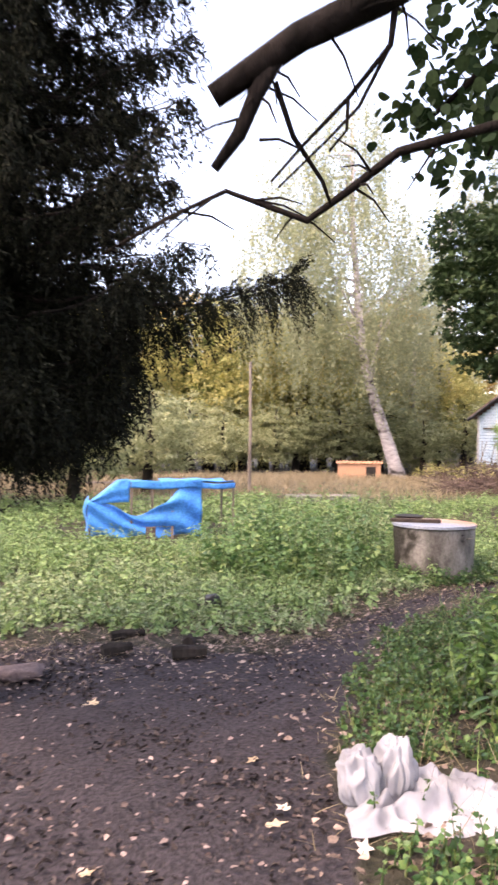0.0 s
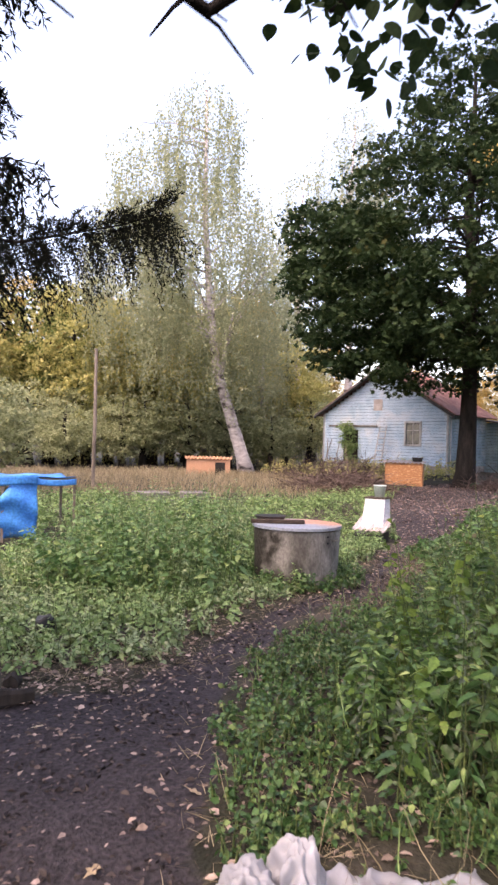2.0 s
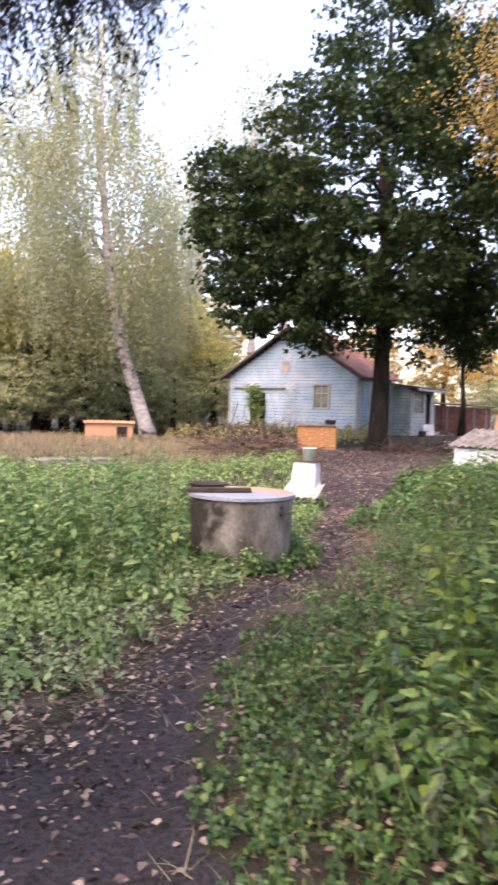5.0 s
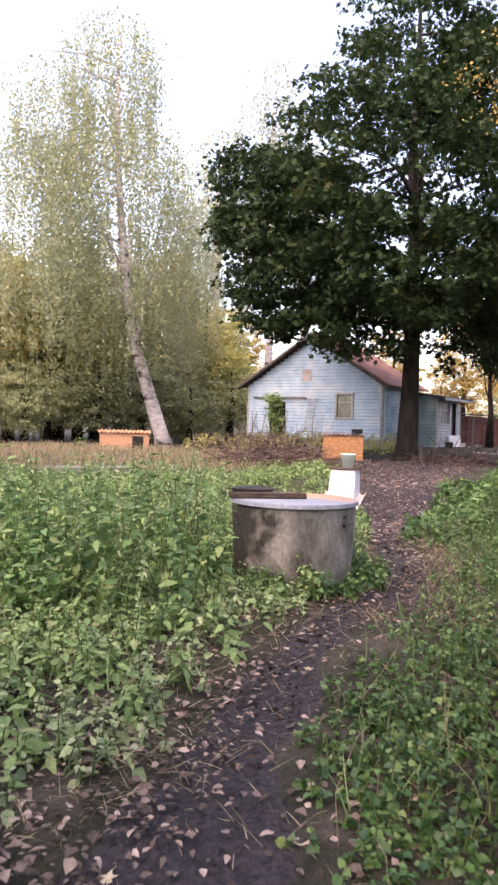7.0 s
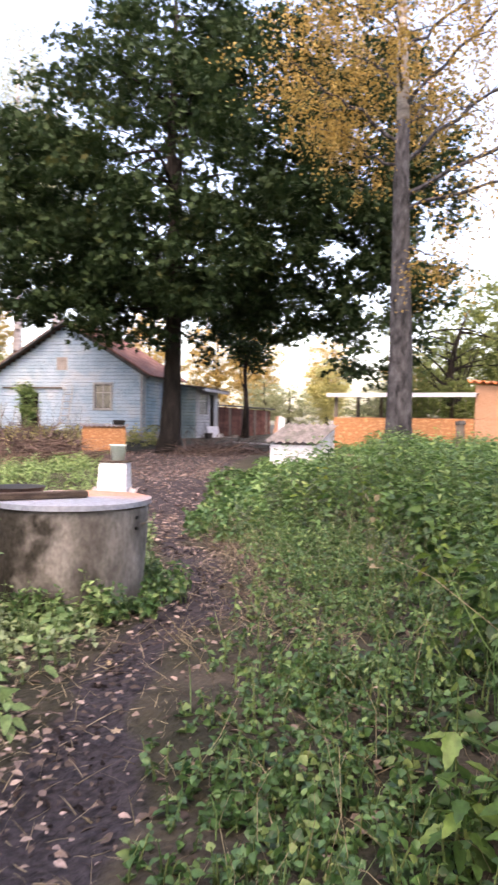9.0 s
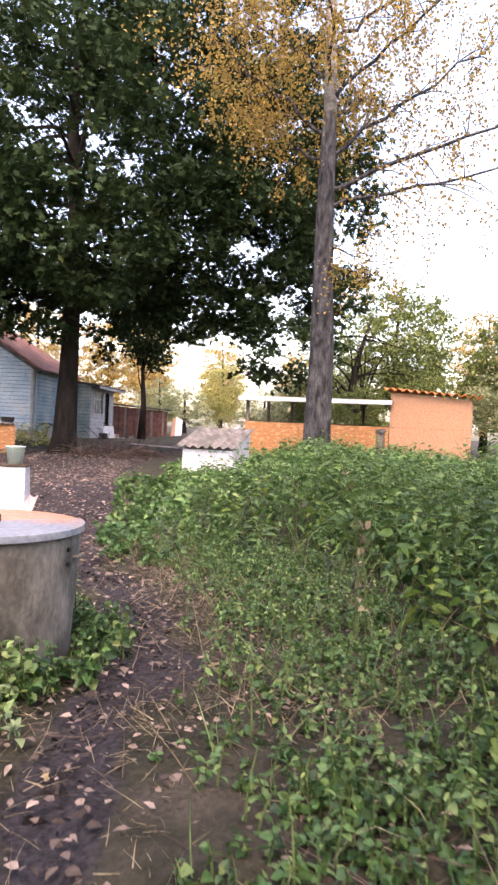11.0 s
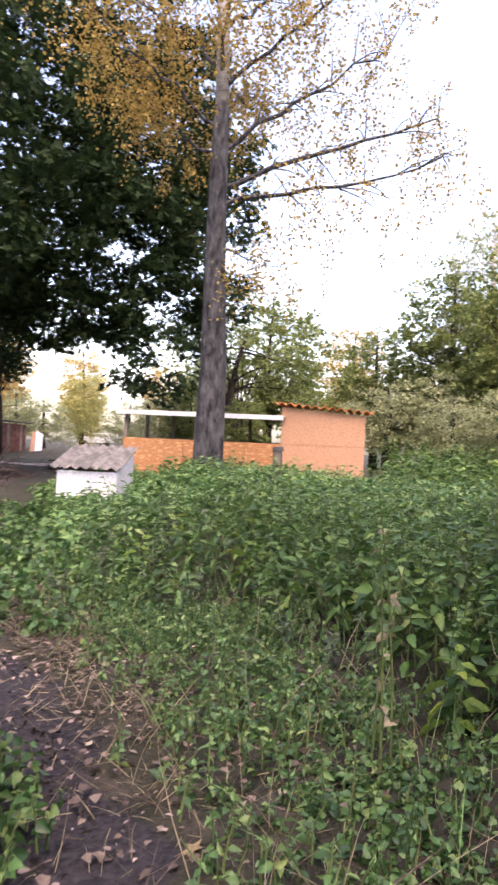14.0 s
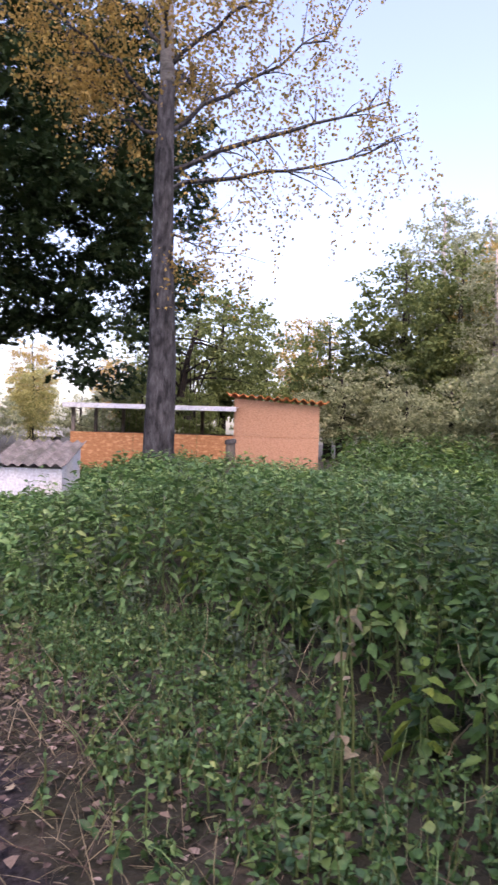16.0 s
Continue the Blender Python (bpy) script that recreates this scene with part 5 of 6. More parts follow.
x, y = scatter(-4.0, 6.5, 1.0, 11.0, 230, lambda a, b: np.clip(1 - np.abs(trail_distance(a, b)[0] - 0.45) / 0.9, 0, 1) * clear(a, b) * ((trail_distance(a, b)[1] > 0) | (b > 5.8)), r0)
litter("brown_litter", x, y, 0.045, "brown rotting leaf litter at the path's edge", 65, M_LITTER)
x, y = scatter(-4.0, 5.0, 0.0, 11.0, 460, lambda a, b: soil_amount(a, b) ** 2, r0)
rr_ = np.random.default_rng(64)
v, f = leaves(np.stack([x, y, ground_z(x, y) - 0.03], -1), unit(rr_, len(x)) * np.array((1, 1, 0.4)), rr_.uniform(0.012, 0.05, len(x)), rr_.uniform(0.01, 0.03, len(x)), LEAF_FULL, rr_, 0.6, 3.0)
M_CLOD = mat("soil_clods", (0.018, 0.014, 0.014), (0.07, 0.055, 0.052), 3, 0.95, 0, island=0.7)
tagged(from_arrays("soil_crumbs", v, f, M_CLOD), "dark crumbs of soil and rotted leaves", "soil", kind="stuff")
x, y = scatter(-4.5, 6.5, 4.5, 12.0, 80, lambda a, b: np.clip((trail_distance(a, b)[0] - 0.05) / 0.3, 0, 1) * clear(a, b) * np.where(trail_distance(a, b)[1] > 0, 0.35, b > 6.5) * gaps(a, b, 11.0, 0.25), r0)
grass_patch("green_grass_tufts", x, y, r0.uniform(0.06, 0.3, len(x)), M_HERB, "thin green grass among the weeds", 55, 0.005, 0.9)
a_ = r0.uniform(0, 2 * np.pi, 240)
q_ = r0.uniform(0.54, 0.8, 240)
weed_patch("weeds_round_well", 2.225 + q_ * np.cos(a_), 8.78 + q_ * np.sin(a_), r0.uniform(0.05, 0.22, 240), 6, 0.055, M_IVY, "green leafy weeds round the well's foot", 56, 0.7, 0.2)
x, y = scatter(4.5, 9.0, 9.5, 16.5, 60, lambda a, b: clear(a, b) * (trail_distance(a, b)[1] > 0) * (trail_distance(a, b)[0] > 0.0) * (trail_distance(a, b)[0] < 1.6), r0)
weed_patch("low_ivy_by_path", x, y, r0.uniform(0.06, 0.22, len(x)), 4, 0.09, M_IVY, "low green ground cover beside the far path", 57, 0.8, 0.1)

x, y = scatter(1.5, 6.5, 4.5, 10.5, 260, lambda a, b: np.clip(1 - np.abs(trail_distance(a, b)[0] - 0.5) / 0.7, 0, 1) * (trail_distance(a, b)[1] > 0) * gaps(a, b, 13.0, 0.1), r0)
grass_patch("flattened_stalks", x, y, r0.uniform(0.12, 0.42, len(x)), M_TWIG, "flattened brown dead stalks at the path's edge", 58, 0.004, 5.0)
x, y = scatter(2.5, 6.5, 4.5, 10.5, 170, lambda a, b: np.clip(1 - np.abs(trail_distance(a, b)[0] - 0.55) / 0.6, 0, 1) * (trail_distance(a, b)[1] > 0) * gaps(a, b, 13.0, 0.05), r0)
grass_patch("bent_straw", x, y, r0.uniform(0.15, 0.45, len(x)), M_STRAW, "bent dry straw among the weeds", 59, 0.003, 2.5)

x, y = scatter(-4.5, 1.4, 4.2, 7.4, 420, lambda a, b: (trail_distance(a, b)[1] < 0) * np.clip(1 - np.abs(b - 6.0) / 1.3, 0, 1) * clear(a, b), r0)
litter("soil_edge_litter", x, y, 0.036, "brown leaf litter on the bare soil's edge", 66, M_LITTER)
x, y = scatter(-4.5, 1.6, 4.8, 7.6, 400, lambda a, b: (trail_distance(a, b)[1] < 0) * np.clip(1 - np.abs(b - 6.3) / 1.0, 0, 1) * gaps(a, b, 19.0, 0.1), r0)
grass_patch("pulled_straw", x, y, r0.uniform(0.04, 0.15, len(x)), M_STRAW, "pale pulled straw at the bare soil's edge", 67, 0.003, 6.0)
x, y = scatter(-2.5, 3.0, 6.0, 8.6, 180, lambda a, b: (trail_distance(a, b)[1] < 0) * np.clip(1 - np.abs(trail_distance(a, b)[0] - 0.3) / 0.5, 0, 1) * gaps(a, b, 23.0, 0.1), r0)
grass_patch("dry_path_stalks", x, y, r0.uniform(0.06, 0.2, len(x)), M_STRAW, "pale dry stalks along the path", 68, 0.003, 4.0)

x, y = scatter(1.0, 7.0, 5.6, 12.0, 140, lambda a, b: clear(a, b) * (trail_distance(a, b)[1] > 0) * np.clip((trail_distance(a, b)[0] - 0.05) / 0.75, 0, 1) * np.clip(1.9 - trail_distance(a, b)[0], 0, 1) * gaps(a, b, 29.0, 0.1) * np.clip(1.25 - gaps(a, b, 13.0, 0.1), 0.2, 1) * np.clip((b - 5.6) / 1.5, 0, 1), r0)
weed_patch("edge_herbs", x, y, r0.uniform(0.03, 0.24, len(x)), 5, 0.046, M_HEMP, "light-green low herbs along the path's edge", 69, 0.5, 0.15)
x, y = scatter(-0.3, 7.5, 2.5, 10.5, 46, lambda a, b: np.clip(trail_distance(a, b)[0] - 0.35, 0, 1) * clear(a, b) * (trail_distance(a, b)[1] > 0) * gaps(a, b, 17.0, 0.15), r0)
grass_patch("tall_green_grass", x, y, np.clip(right_height(x, y), 0.3, 1.1) * r0.uniform(0.5, 1.1, len(x)), M_HEMP, "tall thin green grass among the nettles", 92, 0.005, 0.7)
x, y = scatter(0.0, 7.5, 3.0, 10.5, 12, lambda a, b: np.clip(trail_distance(a, b)[0] - 0.2, 0, 1) * clear(a, b) * (trail_distance(a, b)[1] > 0), r0)
grass_patch("dead_bent_stalks", x, y, np.clip(right_height(x, y), 0.3, 1.0) * r0.uniform(0.5, 1.1, len(x)), M_STRAW, "dead pale stalks bent through the weeds", 93, 0.005, 1.6)
x, y = scatter(-2.5, 3.2, 6.6, 12.0, 34, lambda a, b: keep_left_low(a, b) * gaps(a, b, 21.0, 0.15), r0)
grass_patch("left_bank_grass", x, y, (0.2 + 0.6 * left_height(x, y)) * r0.uniform(0.6, 1.1, len(x)), M_HERB, "thin green grass among weeds by the well", 94, 0.007, 0.7)

x, y = scatter(-1.5, 3.4, 5.6, 8.4, 170, lambda a, b: (trail_distance(a, b)[1] < 0) * np.clip(1.2 - trail_distance(a, b)[0], 0, 1) * (trail_distance(a, b)[0] > -0.1) * gaps(a, b, 27.0, 0.2), r0)
litter("left_bank_litter", x, y, 0.036, "pale brown leaves among weeds left of the path", 95, M_LITTER)
x, y = scatter(1.6, 5.5, 5.8, 9.4, 200, lambda a, b: (trail_distance(a, b)[1] > 0) * np.clip(1.5 - trail_distance(a, b)[0], 0, 1) * gaps(a, b, 13.0, 0.1), r0)
grass_patch("verge_straw", x, y, r0.uniform(0.06, 0.26, len(x)), M_STRAW, "trodden pale straw on the path's verge", 96, 0.0035, 4.0)

x, y = scatter(3.0, 14.0, 9.5, 24.0, 110, lambda a, b: soil_amount(a, b) * np.clip(1.2 - np.abs(trail_distance(a, b)[0]) * 0.3, 0, 1), r0)
litter("far_path_litter", x, y, 0.055, "reddish brown leaf litter along the far path", 90, M_LITTER)
x, y = scatter(1.5, 6.5, 5.5, 10.5, 260, lambda a, b: np.clip(1 - np.abs(trail_distance(a, b)[0] - 0.4) / 0.6, 0, 1) * (trail_distance(a, b)[1] > 0) * gaps(a, b, 13.0, 0.1), r0)
litter("edge_leaf_litter", x, y, 0.036, "brown and pale leaf litter in the path-side weeds", 91, M_LITTER)


# ---- spruce with hanging twigs at the start ----
def build_spruce():
    r = np.random.default_rng(71)
    px, py, k_ = -2.32, 4.93, 0.68
    t = empty("spruce_tree", Matrix.Translation((px, py, gz(px, py) + 0.52)) @ Matrix.Scale(k_, 4), "old spruce with long drooping dark branches", "tree")
    bm = bmesh.new()
    tube(bm, [(0, 0, -1.2), (0, 0, 3), (0.05, 0, 8), (0, 0, 14)], [0.26, 0.22, 0.15, 0.03], 12, wob=0.2)
    part("trunk", bm, M_BARK, t, "", True)
    bm = bmesh.new()
    nb, nd, nl, nw = [], [], [], []
    for k in range(230):
        z = 2.05 + 8.5 * (k / 230) ** 1.45
        az = k * 2.39996 + r.normal() * 0.2
        ln_ = (1.75 if z < 2.9 else 2.55 - 0.13 * (z - 2.9)) * r.uniform(0.75, 1.08)
        if k == 14:
            az, ln_, z = math.radians(-10.6), 3.2, 3.12
        pts = []
        m = 9
        sag = r.uniform(0.15, 0.4)
        for i in range(m + 1):
            s = i / m
            pts.append(Vector((math.cos(az) * ln_ * s + r.normal() * 0.03, math.sin(az) * ln_ * s + r.normal() * 0.03, z - sag * math.sin(s * 3.0) + 0.15 * s * s + r.normal() * 0.03)))
        tube(bm, pts, [0.026 * (1 - i / m) + 0.004 for i in range(m + 1)], 5)
        special = k == 14
        ns = 820 if special else 110
        for q in range(ns):
            s = 0.08 + 0.92 * r.uniform()
            i = min(int(s * m), m - 1)
            p = pts[i].lerp(pts[i + 1], s * m - i)
            sgn = 1 if q % 2 else -1
            side = r.uniform(0.2, 0.9)
            d = np.array((math.cos(az) * 0.5 - sgn * math.sin(az) * side, math.sin(az) * 0.5 + sgn * math.cos(az) * side, -0.3 - r.uniform(0, 1.5) ** 1.5))
            d /= np.linalg.norm(d)
            tl = r.uniform(0.18, 0.62) * (1.15 - 0.5 * s) * (1.25 if special else 1.0)
            nn = 40 if special else 25
            if special and q % 4 == 0:
                d[2] = abs(d[2]) * 0.8
                tl *= 0.7
            s_w = 0.5 + 0.5 * s if special else 1.0
            tl *= s_w
            u = np.linspace(0.03, 1, nn)[:, None]
            line = np.array(p)[None] + d[None] * u * tl + np.array((0, 0, -0.3 * tl))[None] * u ** 2
            nb.append(line)
            nd.append(d[None] * 0.8 + r.normal(size=(nn, 3)) * 0.6)
            nl.append(r.uniform(0.03, 0.05, nn) if special else r.uniform(0.05, 0.09, nn))
            nw.append(r.uniform(0.006, 0.010, nn) if special else r.uniform(0.012, 0.022, nn))
    part("branch_mass", bm, M_BARK, t, "", False)
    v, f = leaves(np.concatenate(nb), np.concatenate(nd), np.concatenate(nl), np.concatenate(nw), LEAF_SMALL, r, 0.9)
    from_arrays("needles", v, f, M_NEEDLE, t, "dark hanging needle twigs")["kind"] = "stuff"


build_spruce()


# ---- linden whose limbs reach over the path ----
def build_linden():
    r = np.random.default_rng(72)
    t = empty("linden_tree", Matrix.Translation((2.28, 0.95, gz(2.28, 0.95))), "linden tree with dark limbs reaching over the path", "tree")
    k_, o_ = 0.77, Vector((0.05, 0.71, 0.26))
    off = Vector((2.28, 0.95, gz(2.28, 0.95)))
    bm = bmesh.new()
    tube(bm, [(0, 0, -0.3), (0, 0.05, 1.5), (-0.1, 0.1, 3.2), (-0.1, 0.1, 5.5), (0, 0, 8.5)], [0.3, 0.24, 0.21, 0.16, 0.04], 14, wob=0.2)
    part("trunk", bm, M_BARK, t, "", True)

    def world_limb(name, pts, radii):
        b = bmesh.new()
        tube(b, [Vector(p) * k_ + o_ - off for p in pts], [q * k_ for q in radii], 8, wob=0.25)
        part(name, b, M_LINDEN, t, "", True)

    def near_limb(name, pts, radii):
        world_limb(name, [tuple((Vector(p) - Vector((-1.25, -0.6, 1.84))) * 0.8 + Vector((-1.25, -0.6, 1.84))) for p in pts], [q * 0.8 for q in radii])

    world_limb("limb", [(2.75, 0.45, 3.0), (1.6, 1.1, 3.05), (0.5, 1.65, 3.1), (-0.13, 1.87, 3.02), (-0.45, 2.0, 2.96), (-0.62, 2.1, 2.84), (-0.77, 2.18, 2.74), (-0.93, 2.18, 2.79), (-1.10, 2.18, 2.845), (-1.35, 2.25, 2.74), (-1.6, 2.35, 2.62)], [0.08, 0.05, 0.030, 0.021, 0.018, 0.016, 0.014, 0.012, 0.010, 0.008, 0.006])
    near_limb("sawn_limb", [(2.8, 0.4, 4.4), (1.2, 1.2, 4.2), (0.0, 1.65, 3.75), (-0.58, 1.83, 3.43), (-0.85, 1.93, 3.33), (-1.16, 2.04, 3.15)], [0.13, 0.11, 0.085, 0.06, 0.052, 0.042])
    near_limb("side_limb", [(-0.92, 1.96, 3.29), (-1.0, 2.0, 3.15), (-1.06, 2.06, 3.02), (-1.15, 2.1, 2.9)], [0.038, 0.034, 0.03, 0.02])
    low = [Vector(p) for p in ((0.5, 1.65, 3.1), (-0.13, 1.87, 3.02), (-0.45, 2.0, 2.96), (-0.62, 2.1, 2.84), (-0.77, 2.18, 2.74), (-0.93, 2.18, 2.79), (-1.1, 2.18, 2.845), (-1.35, 2.25, 2.74))]
    high = [Vector(p) for p in ((0.0, 1.65, 3.75), (-0.58, 1.83, 3.43), (-0.85, 1.93, 3.33), (-0.92, 1.96, 3.29), (-1.0, 2.0, 3.15), (-1.06, 2.06, 3.02))]
    for k in range(30):
        line, grow = (low, world_limb) if k % 2 else (high, near_limb)
        i = int(r.integers(len(line) - 1))
        p0 = line[i].lerp(line[i + 1], r.uniform())
        d0 = Vector((r.normal(), r.normal() * 0.4, r.normal() * 0.5 - 0.5)).normalized()
        l0 = r.uniform(0.1, 0.34)
        grow("twig", [p0, p0 + d0 * l0 * 0.5 + Vector((0.01, 0, 0.02)), p0 + d0 * l0], [0.006, 0.0045, 0.002])
    for pts, q in (([(-0.52, 1.83, 3.42), (-0.53, 1.85, 3.28), (-0.66, 1.95, 3.13), (-0.82, 2.05, 2.98), (-0.93, 2.1, 2.86)], 0.013), ([(-0.93, 2.0, 3.2), (-0.85, 2.05, 3.02), (-0.72, 2.12, 2.88), (-0.68, 2.15, 2.8)], 0.011), ([(-0.53, 1.85, 3.28), (-0.62, 1.95, 3.1), (-0.72, 2.0, 3.0), (-0.9, 2.1, 2.84)], 0.008), ([(-0.66, 1.95, 3.13), (-0.66, 1.97, 3.02), (-0.72, 2.0, 2.95)], 0.007), ([(-0.98, 2.05, 3.0), (-0.9, 2.1, 3.03), (-0.8, 2.12, 3.0)], 0.007)):
        near_limb("twig", pts, [q * (1 - 0.16 * i) for i in range(len(pts))])
    world_limb("leafy_limb", [(2.8, 0.5, 4.9), (1.8, 1.9, 4.8), (1.0, 2.9, 4.35), (0.5, 3.5, 4.1), (0.2, 3.75, 3.85)], [0.1, 0.07, 0.045, 0.025, 0.01])
    world_limb("leafy_limb", [(1.8, 1.9, 4.8), (0.9, 2.4, 4.3), (0.45, 2.75, 3.75), (0.3, 2.9, 3.35)], [0.05, 0.035, 0.02, 0.008])
    c = []
    for p, n, s in (((0.2, 3.7, 3.9), 12, 0.15), ((0.45, 3.5, 4.1), 22, 0.22), ((0.85, 3.1, 4.4), 22, 0.26), ((0.35, 2.8, 3.6), 14, 0.15), ((0.5, 2.7, 3.95), 18, 0.2), ((0.75, 3.7, 4.2), 16, 0.2)):
        c.append(np.array(p) * k_ + np.array(o_) - np.array(off) + r.normal(size=(n, 3)) * s * k_)
    v, f = clump_leaves(np.concatenate(c), 0.065, 9, 0.06, r, LEAF_ROUND, 0.5, 0.6)
    # The dark maple colour puts backlit shade into these linden leaves
    from_arrays("crown", v, f, M_MAPLE, t, "heart-shaped hanging green leaves")
    # Unseen crown lobes, spread wide to shade the weeds below
    cc = crown_points([(0, 0, 7.6, 3.4, 3.4, 2.2), (-2.4, 1.0, 6.8, 2.2, 2.0, 1.4), (0.5, 2.2, 6.8, 1.8, 1.6, 1.3), (-0.2, 4.0, 7.5, 2.3, 2.2, 1.4), (1.2, 5.2, 8.3, 2.2, 2.0, 1.4)], 1400, r)
    v, f = clump_leaves(cc, 0.28, 26, 0.11, r)
    from_arrays("unseen_shade_crown", v, f, M_GREENLEAF, t)


build_linden()


# ---- white plastic sack by the path ----
def crumple(x, y, f=1.0):
    p = Vector((x * f, y * f, 3.7))
    q = Vector((0.35 * noise.noise(p * 3), 0.35 * noise.noise(p * 3 + Vector((5, 1, 0))), 0))
    return 1 - abs(noise.noise((p + q) * 3.6)) * 2.4 + 0.12 * (1 - 2 * abs(noise.noise((p + q) * 11)))


def build_sack():
    g = gz(0.2, 3.35)
    t = empty("white_sack", turned(0.18, 3.27, g, 1.0, -0.12), "crumpled white woven plastic sack lying on weeds", "sack")
    bm = bmesh.new()
    nx, ny = 90, 44
    grid = []
    for j in range(ny + 1):
        row = []
        for i in range(nx + 1):
            u, v = i / nx, j / ny
            e = min(u, 1 - u, v * 0.7, (1 - v) * 0.7) * 6
            ed = min(1.0, e)
            x = -0.36 + 1.0 * u + 0.05 * noise.noise((u * 4, v * 4, 1))
            y = -0.24 + 0.5 * v + 0.07 * noise.noise((u * 5, v * 3, 7)) + 0.05 * math.sin(u * 7)
            z = 0.005 + ed * (0.02 + 0.12 * max(0.0, crumple(u * 2.0, v * 1.1)) * (0.55 + 0.45 * math.sin(3.0 * u + 0.6) ** 2))
            row.append(bm.verts.new((x, y, z)))
        grid.append(row)
    for j in range(ny):
        for i in range(nx):
            bm.faces.new((grid[j][i], grid[j][i + 1], grid[j + 1][i + 1], grid[j + 1][i]))
    part("sheet", bm, M_BAG, t, "", True)
    for x, y, rx, h, tilt in ((-0.30, 0.02, 0.10, 0.25, -0.2), (-0.13, 0.06, 0.095, 0.29, 0.25)):
        bm = bmesh.new()
        bmesh.ops.create_icosphere(bm, subdivisions=5, radius=1.0)
        for v in bm.verts:
            n = v.co.normalized()
            k = 1.1 + 0.22 * noise.noise(n * 1.6 + Vector((x * 9, 0, 0))) - 0.55 * abs(noise.noise(Vector((n.x * 3.2 + n.z * 0.8, n.y * 3.2, n.z * 0.9)) + Vector((x * 5, 1, 2))))
            v.co = Vector((x + n.x * rx * k + tilt * 0.05 * n.z, y + n.y * rx * 0.8 * k, h * 0.5 + n.z * h * 0.55 * k))
        part("gathered_corner", bm, M_BAG, t, "bunched sack corner", True)


build_sack()


# ---- blue tarpaulin cage ----
def cloth(name, parent, f, nu, nv, label):
    bm = bmesh.new()
    g = [[bm.verts.new(f(i / nu, j / nv)) for i in range(nu + 1)] for j in range(nv + 1)]
    for j in range(nv):
        for i in range(nu):
            bm.faces.new((g[j][i], g[j][i + 1], g[j + 1][i + 1], g[j + 1][i]))
    ob = part(name, bm, M_TARP, parent, label, True)
    so = ob.modifiers.new("thickness", "SOLIDIFY")
    so.thickness = 0.006
    return ob


def build_cage():
    t = empty("tarpaulin_cage", turned(-2.5, 12.0, gz(-2, 12.2), 1.85, 0.35), "low wire cage covered with torn blue tarpaulin", "cage")
    for x, y in ((0.03, 0.03), (0.72, 0.0), (1.42, 0.02), (1.86, 0.03), (2.5, 0.03), (0.03, 0.9), (1.2, 0.9), (2.5, 0.9)):
        part("post", block(x - 0.018, x + 0.018, y - 0.018, y + 0.018, -0.1, 0.98 if x > 0.1 else 0.7), M_POST, t, "thin wooden post")
    part("rail", block(0.5, 2.52, 0.02, 0.05, 0.93, 0.96), M_POST, t)
    part("rail", block(0.0, 2.52, 0.88, 0.92, 0.9, 0.93), M_POST, t)

    def sw(u, v):
        top = 0.72 - 0.30 * math.exp(-((u - 0.42) / 0.26) ** 2) + 0.28 / (1 + math.exp(-(u - 0.76) * 30))
        z = 0.05 + (top - 0.05) * v + 0.02 * math.sin(u * 17 + v * 4)
        return (1.92 * u, -0.03 + 0.05 * math.sin(9 * u + 5 * v) * (1 - v) + 0.04 * math.sin(6 * (v * 2 + u * 3)), z)
    cloth("front_sheet", t, sw, 48, 14, "sagging blue sheet")
    cloth("top_strip", t, lambda u, v: (0.5 + 2.02 * u, -0.035 + 0.02 * math.sin(20 * u), 0.86 - (0.05 if u > 0.7 else 0.0) + 0.14 * v + (0.05 * (1 - v) if u > 0.7 else 0) + 0.012 * math.sin(13 * u)), 40, 4, "blue edge strip")
    cloth("corner_flap", t, lambda u, v: (0.06 + 0.62 * u, -0.03 + 0.02 * math.sin(8 * v), (0.62 + 0.02 * u) + v * (0.06 + 0.32 * min(1, u * 1.5))), 14, 6, "blue corner flap")
    cloth("side_sheet", t, lambda u, v: (0.0 + 0.03 * math.sin(7 * v), 0.02 + 0.88 * u, 0.05 + 0.62 * v + 0.05 * math.sin(5 * u)), 14, 8, "blue side sheet")
    cloth("roof_sheet", t, lambda u, v: (1.3 + 1.2 * u, 0.0 + 0.9 * v, 0.985 - 0.05 * math.sin(math.pi * v) + 0.01 * math.sin(14 * u)), 14, 8, "blue roof sheet")
    bm = bmesh.new()
    for k in range(24):
        x = 0.1 + k * 0.058
        box(bm, x, x + 0.003, 0.005, 0.008, 0.05, 0.95)
    for k in range(14):
        z = 0.08 + k * 0.065
        box(bm, 0.1, 1.45, 0.005, 0.008, z, z + 0.003)
    part("netting", bm, M_MESH, t, "thin wire netting")
    bm = block(0.95, 1.12, -0.12, -0.07, -0.05, 0.22, 0.01)
    b = part("brick", bm, M_STONE)
    b.matrix_world = t.matrix_world.copy()
    tagged(b, "upright broken brick leaning on the cage", "brick")


build_cage()


# ---- logs, stones, slabs, pole ----
def log(x, y, az, l, rad, label):
    bm = bmesh.new()
    d = Vector((math.cos(az), math.sin(az), 0))
    tube(bm, [-d * l / 2, -d * l * 0.2 + Vector((0, 0, 0.005)), d * l * 0.2, d * l / 2], [rad, rad * 1.05, rad * 0.97, rad * 0.9], 12, wob=0.3)
    o = part("log", bm, M_BARK, None, "", False)
    o.location = (x, y, gz(x, y) - 0.015 + rad * 0.85)
    return tagged(o, label, "log")


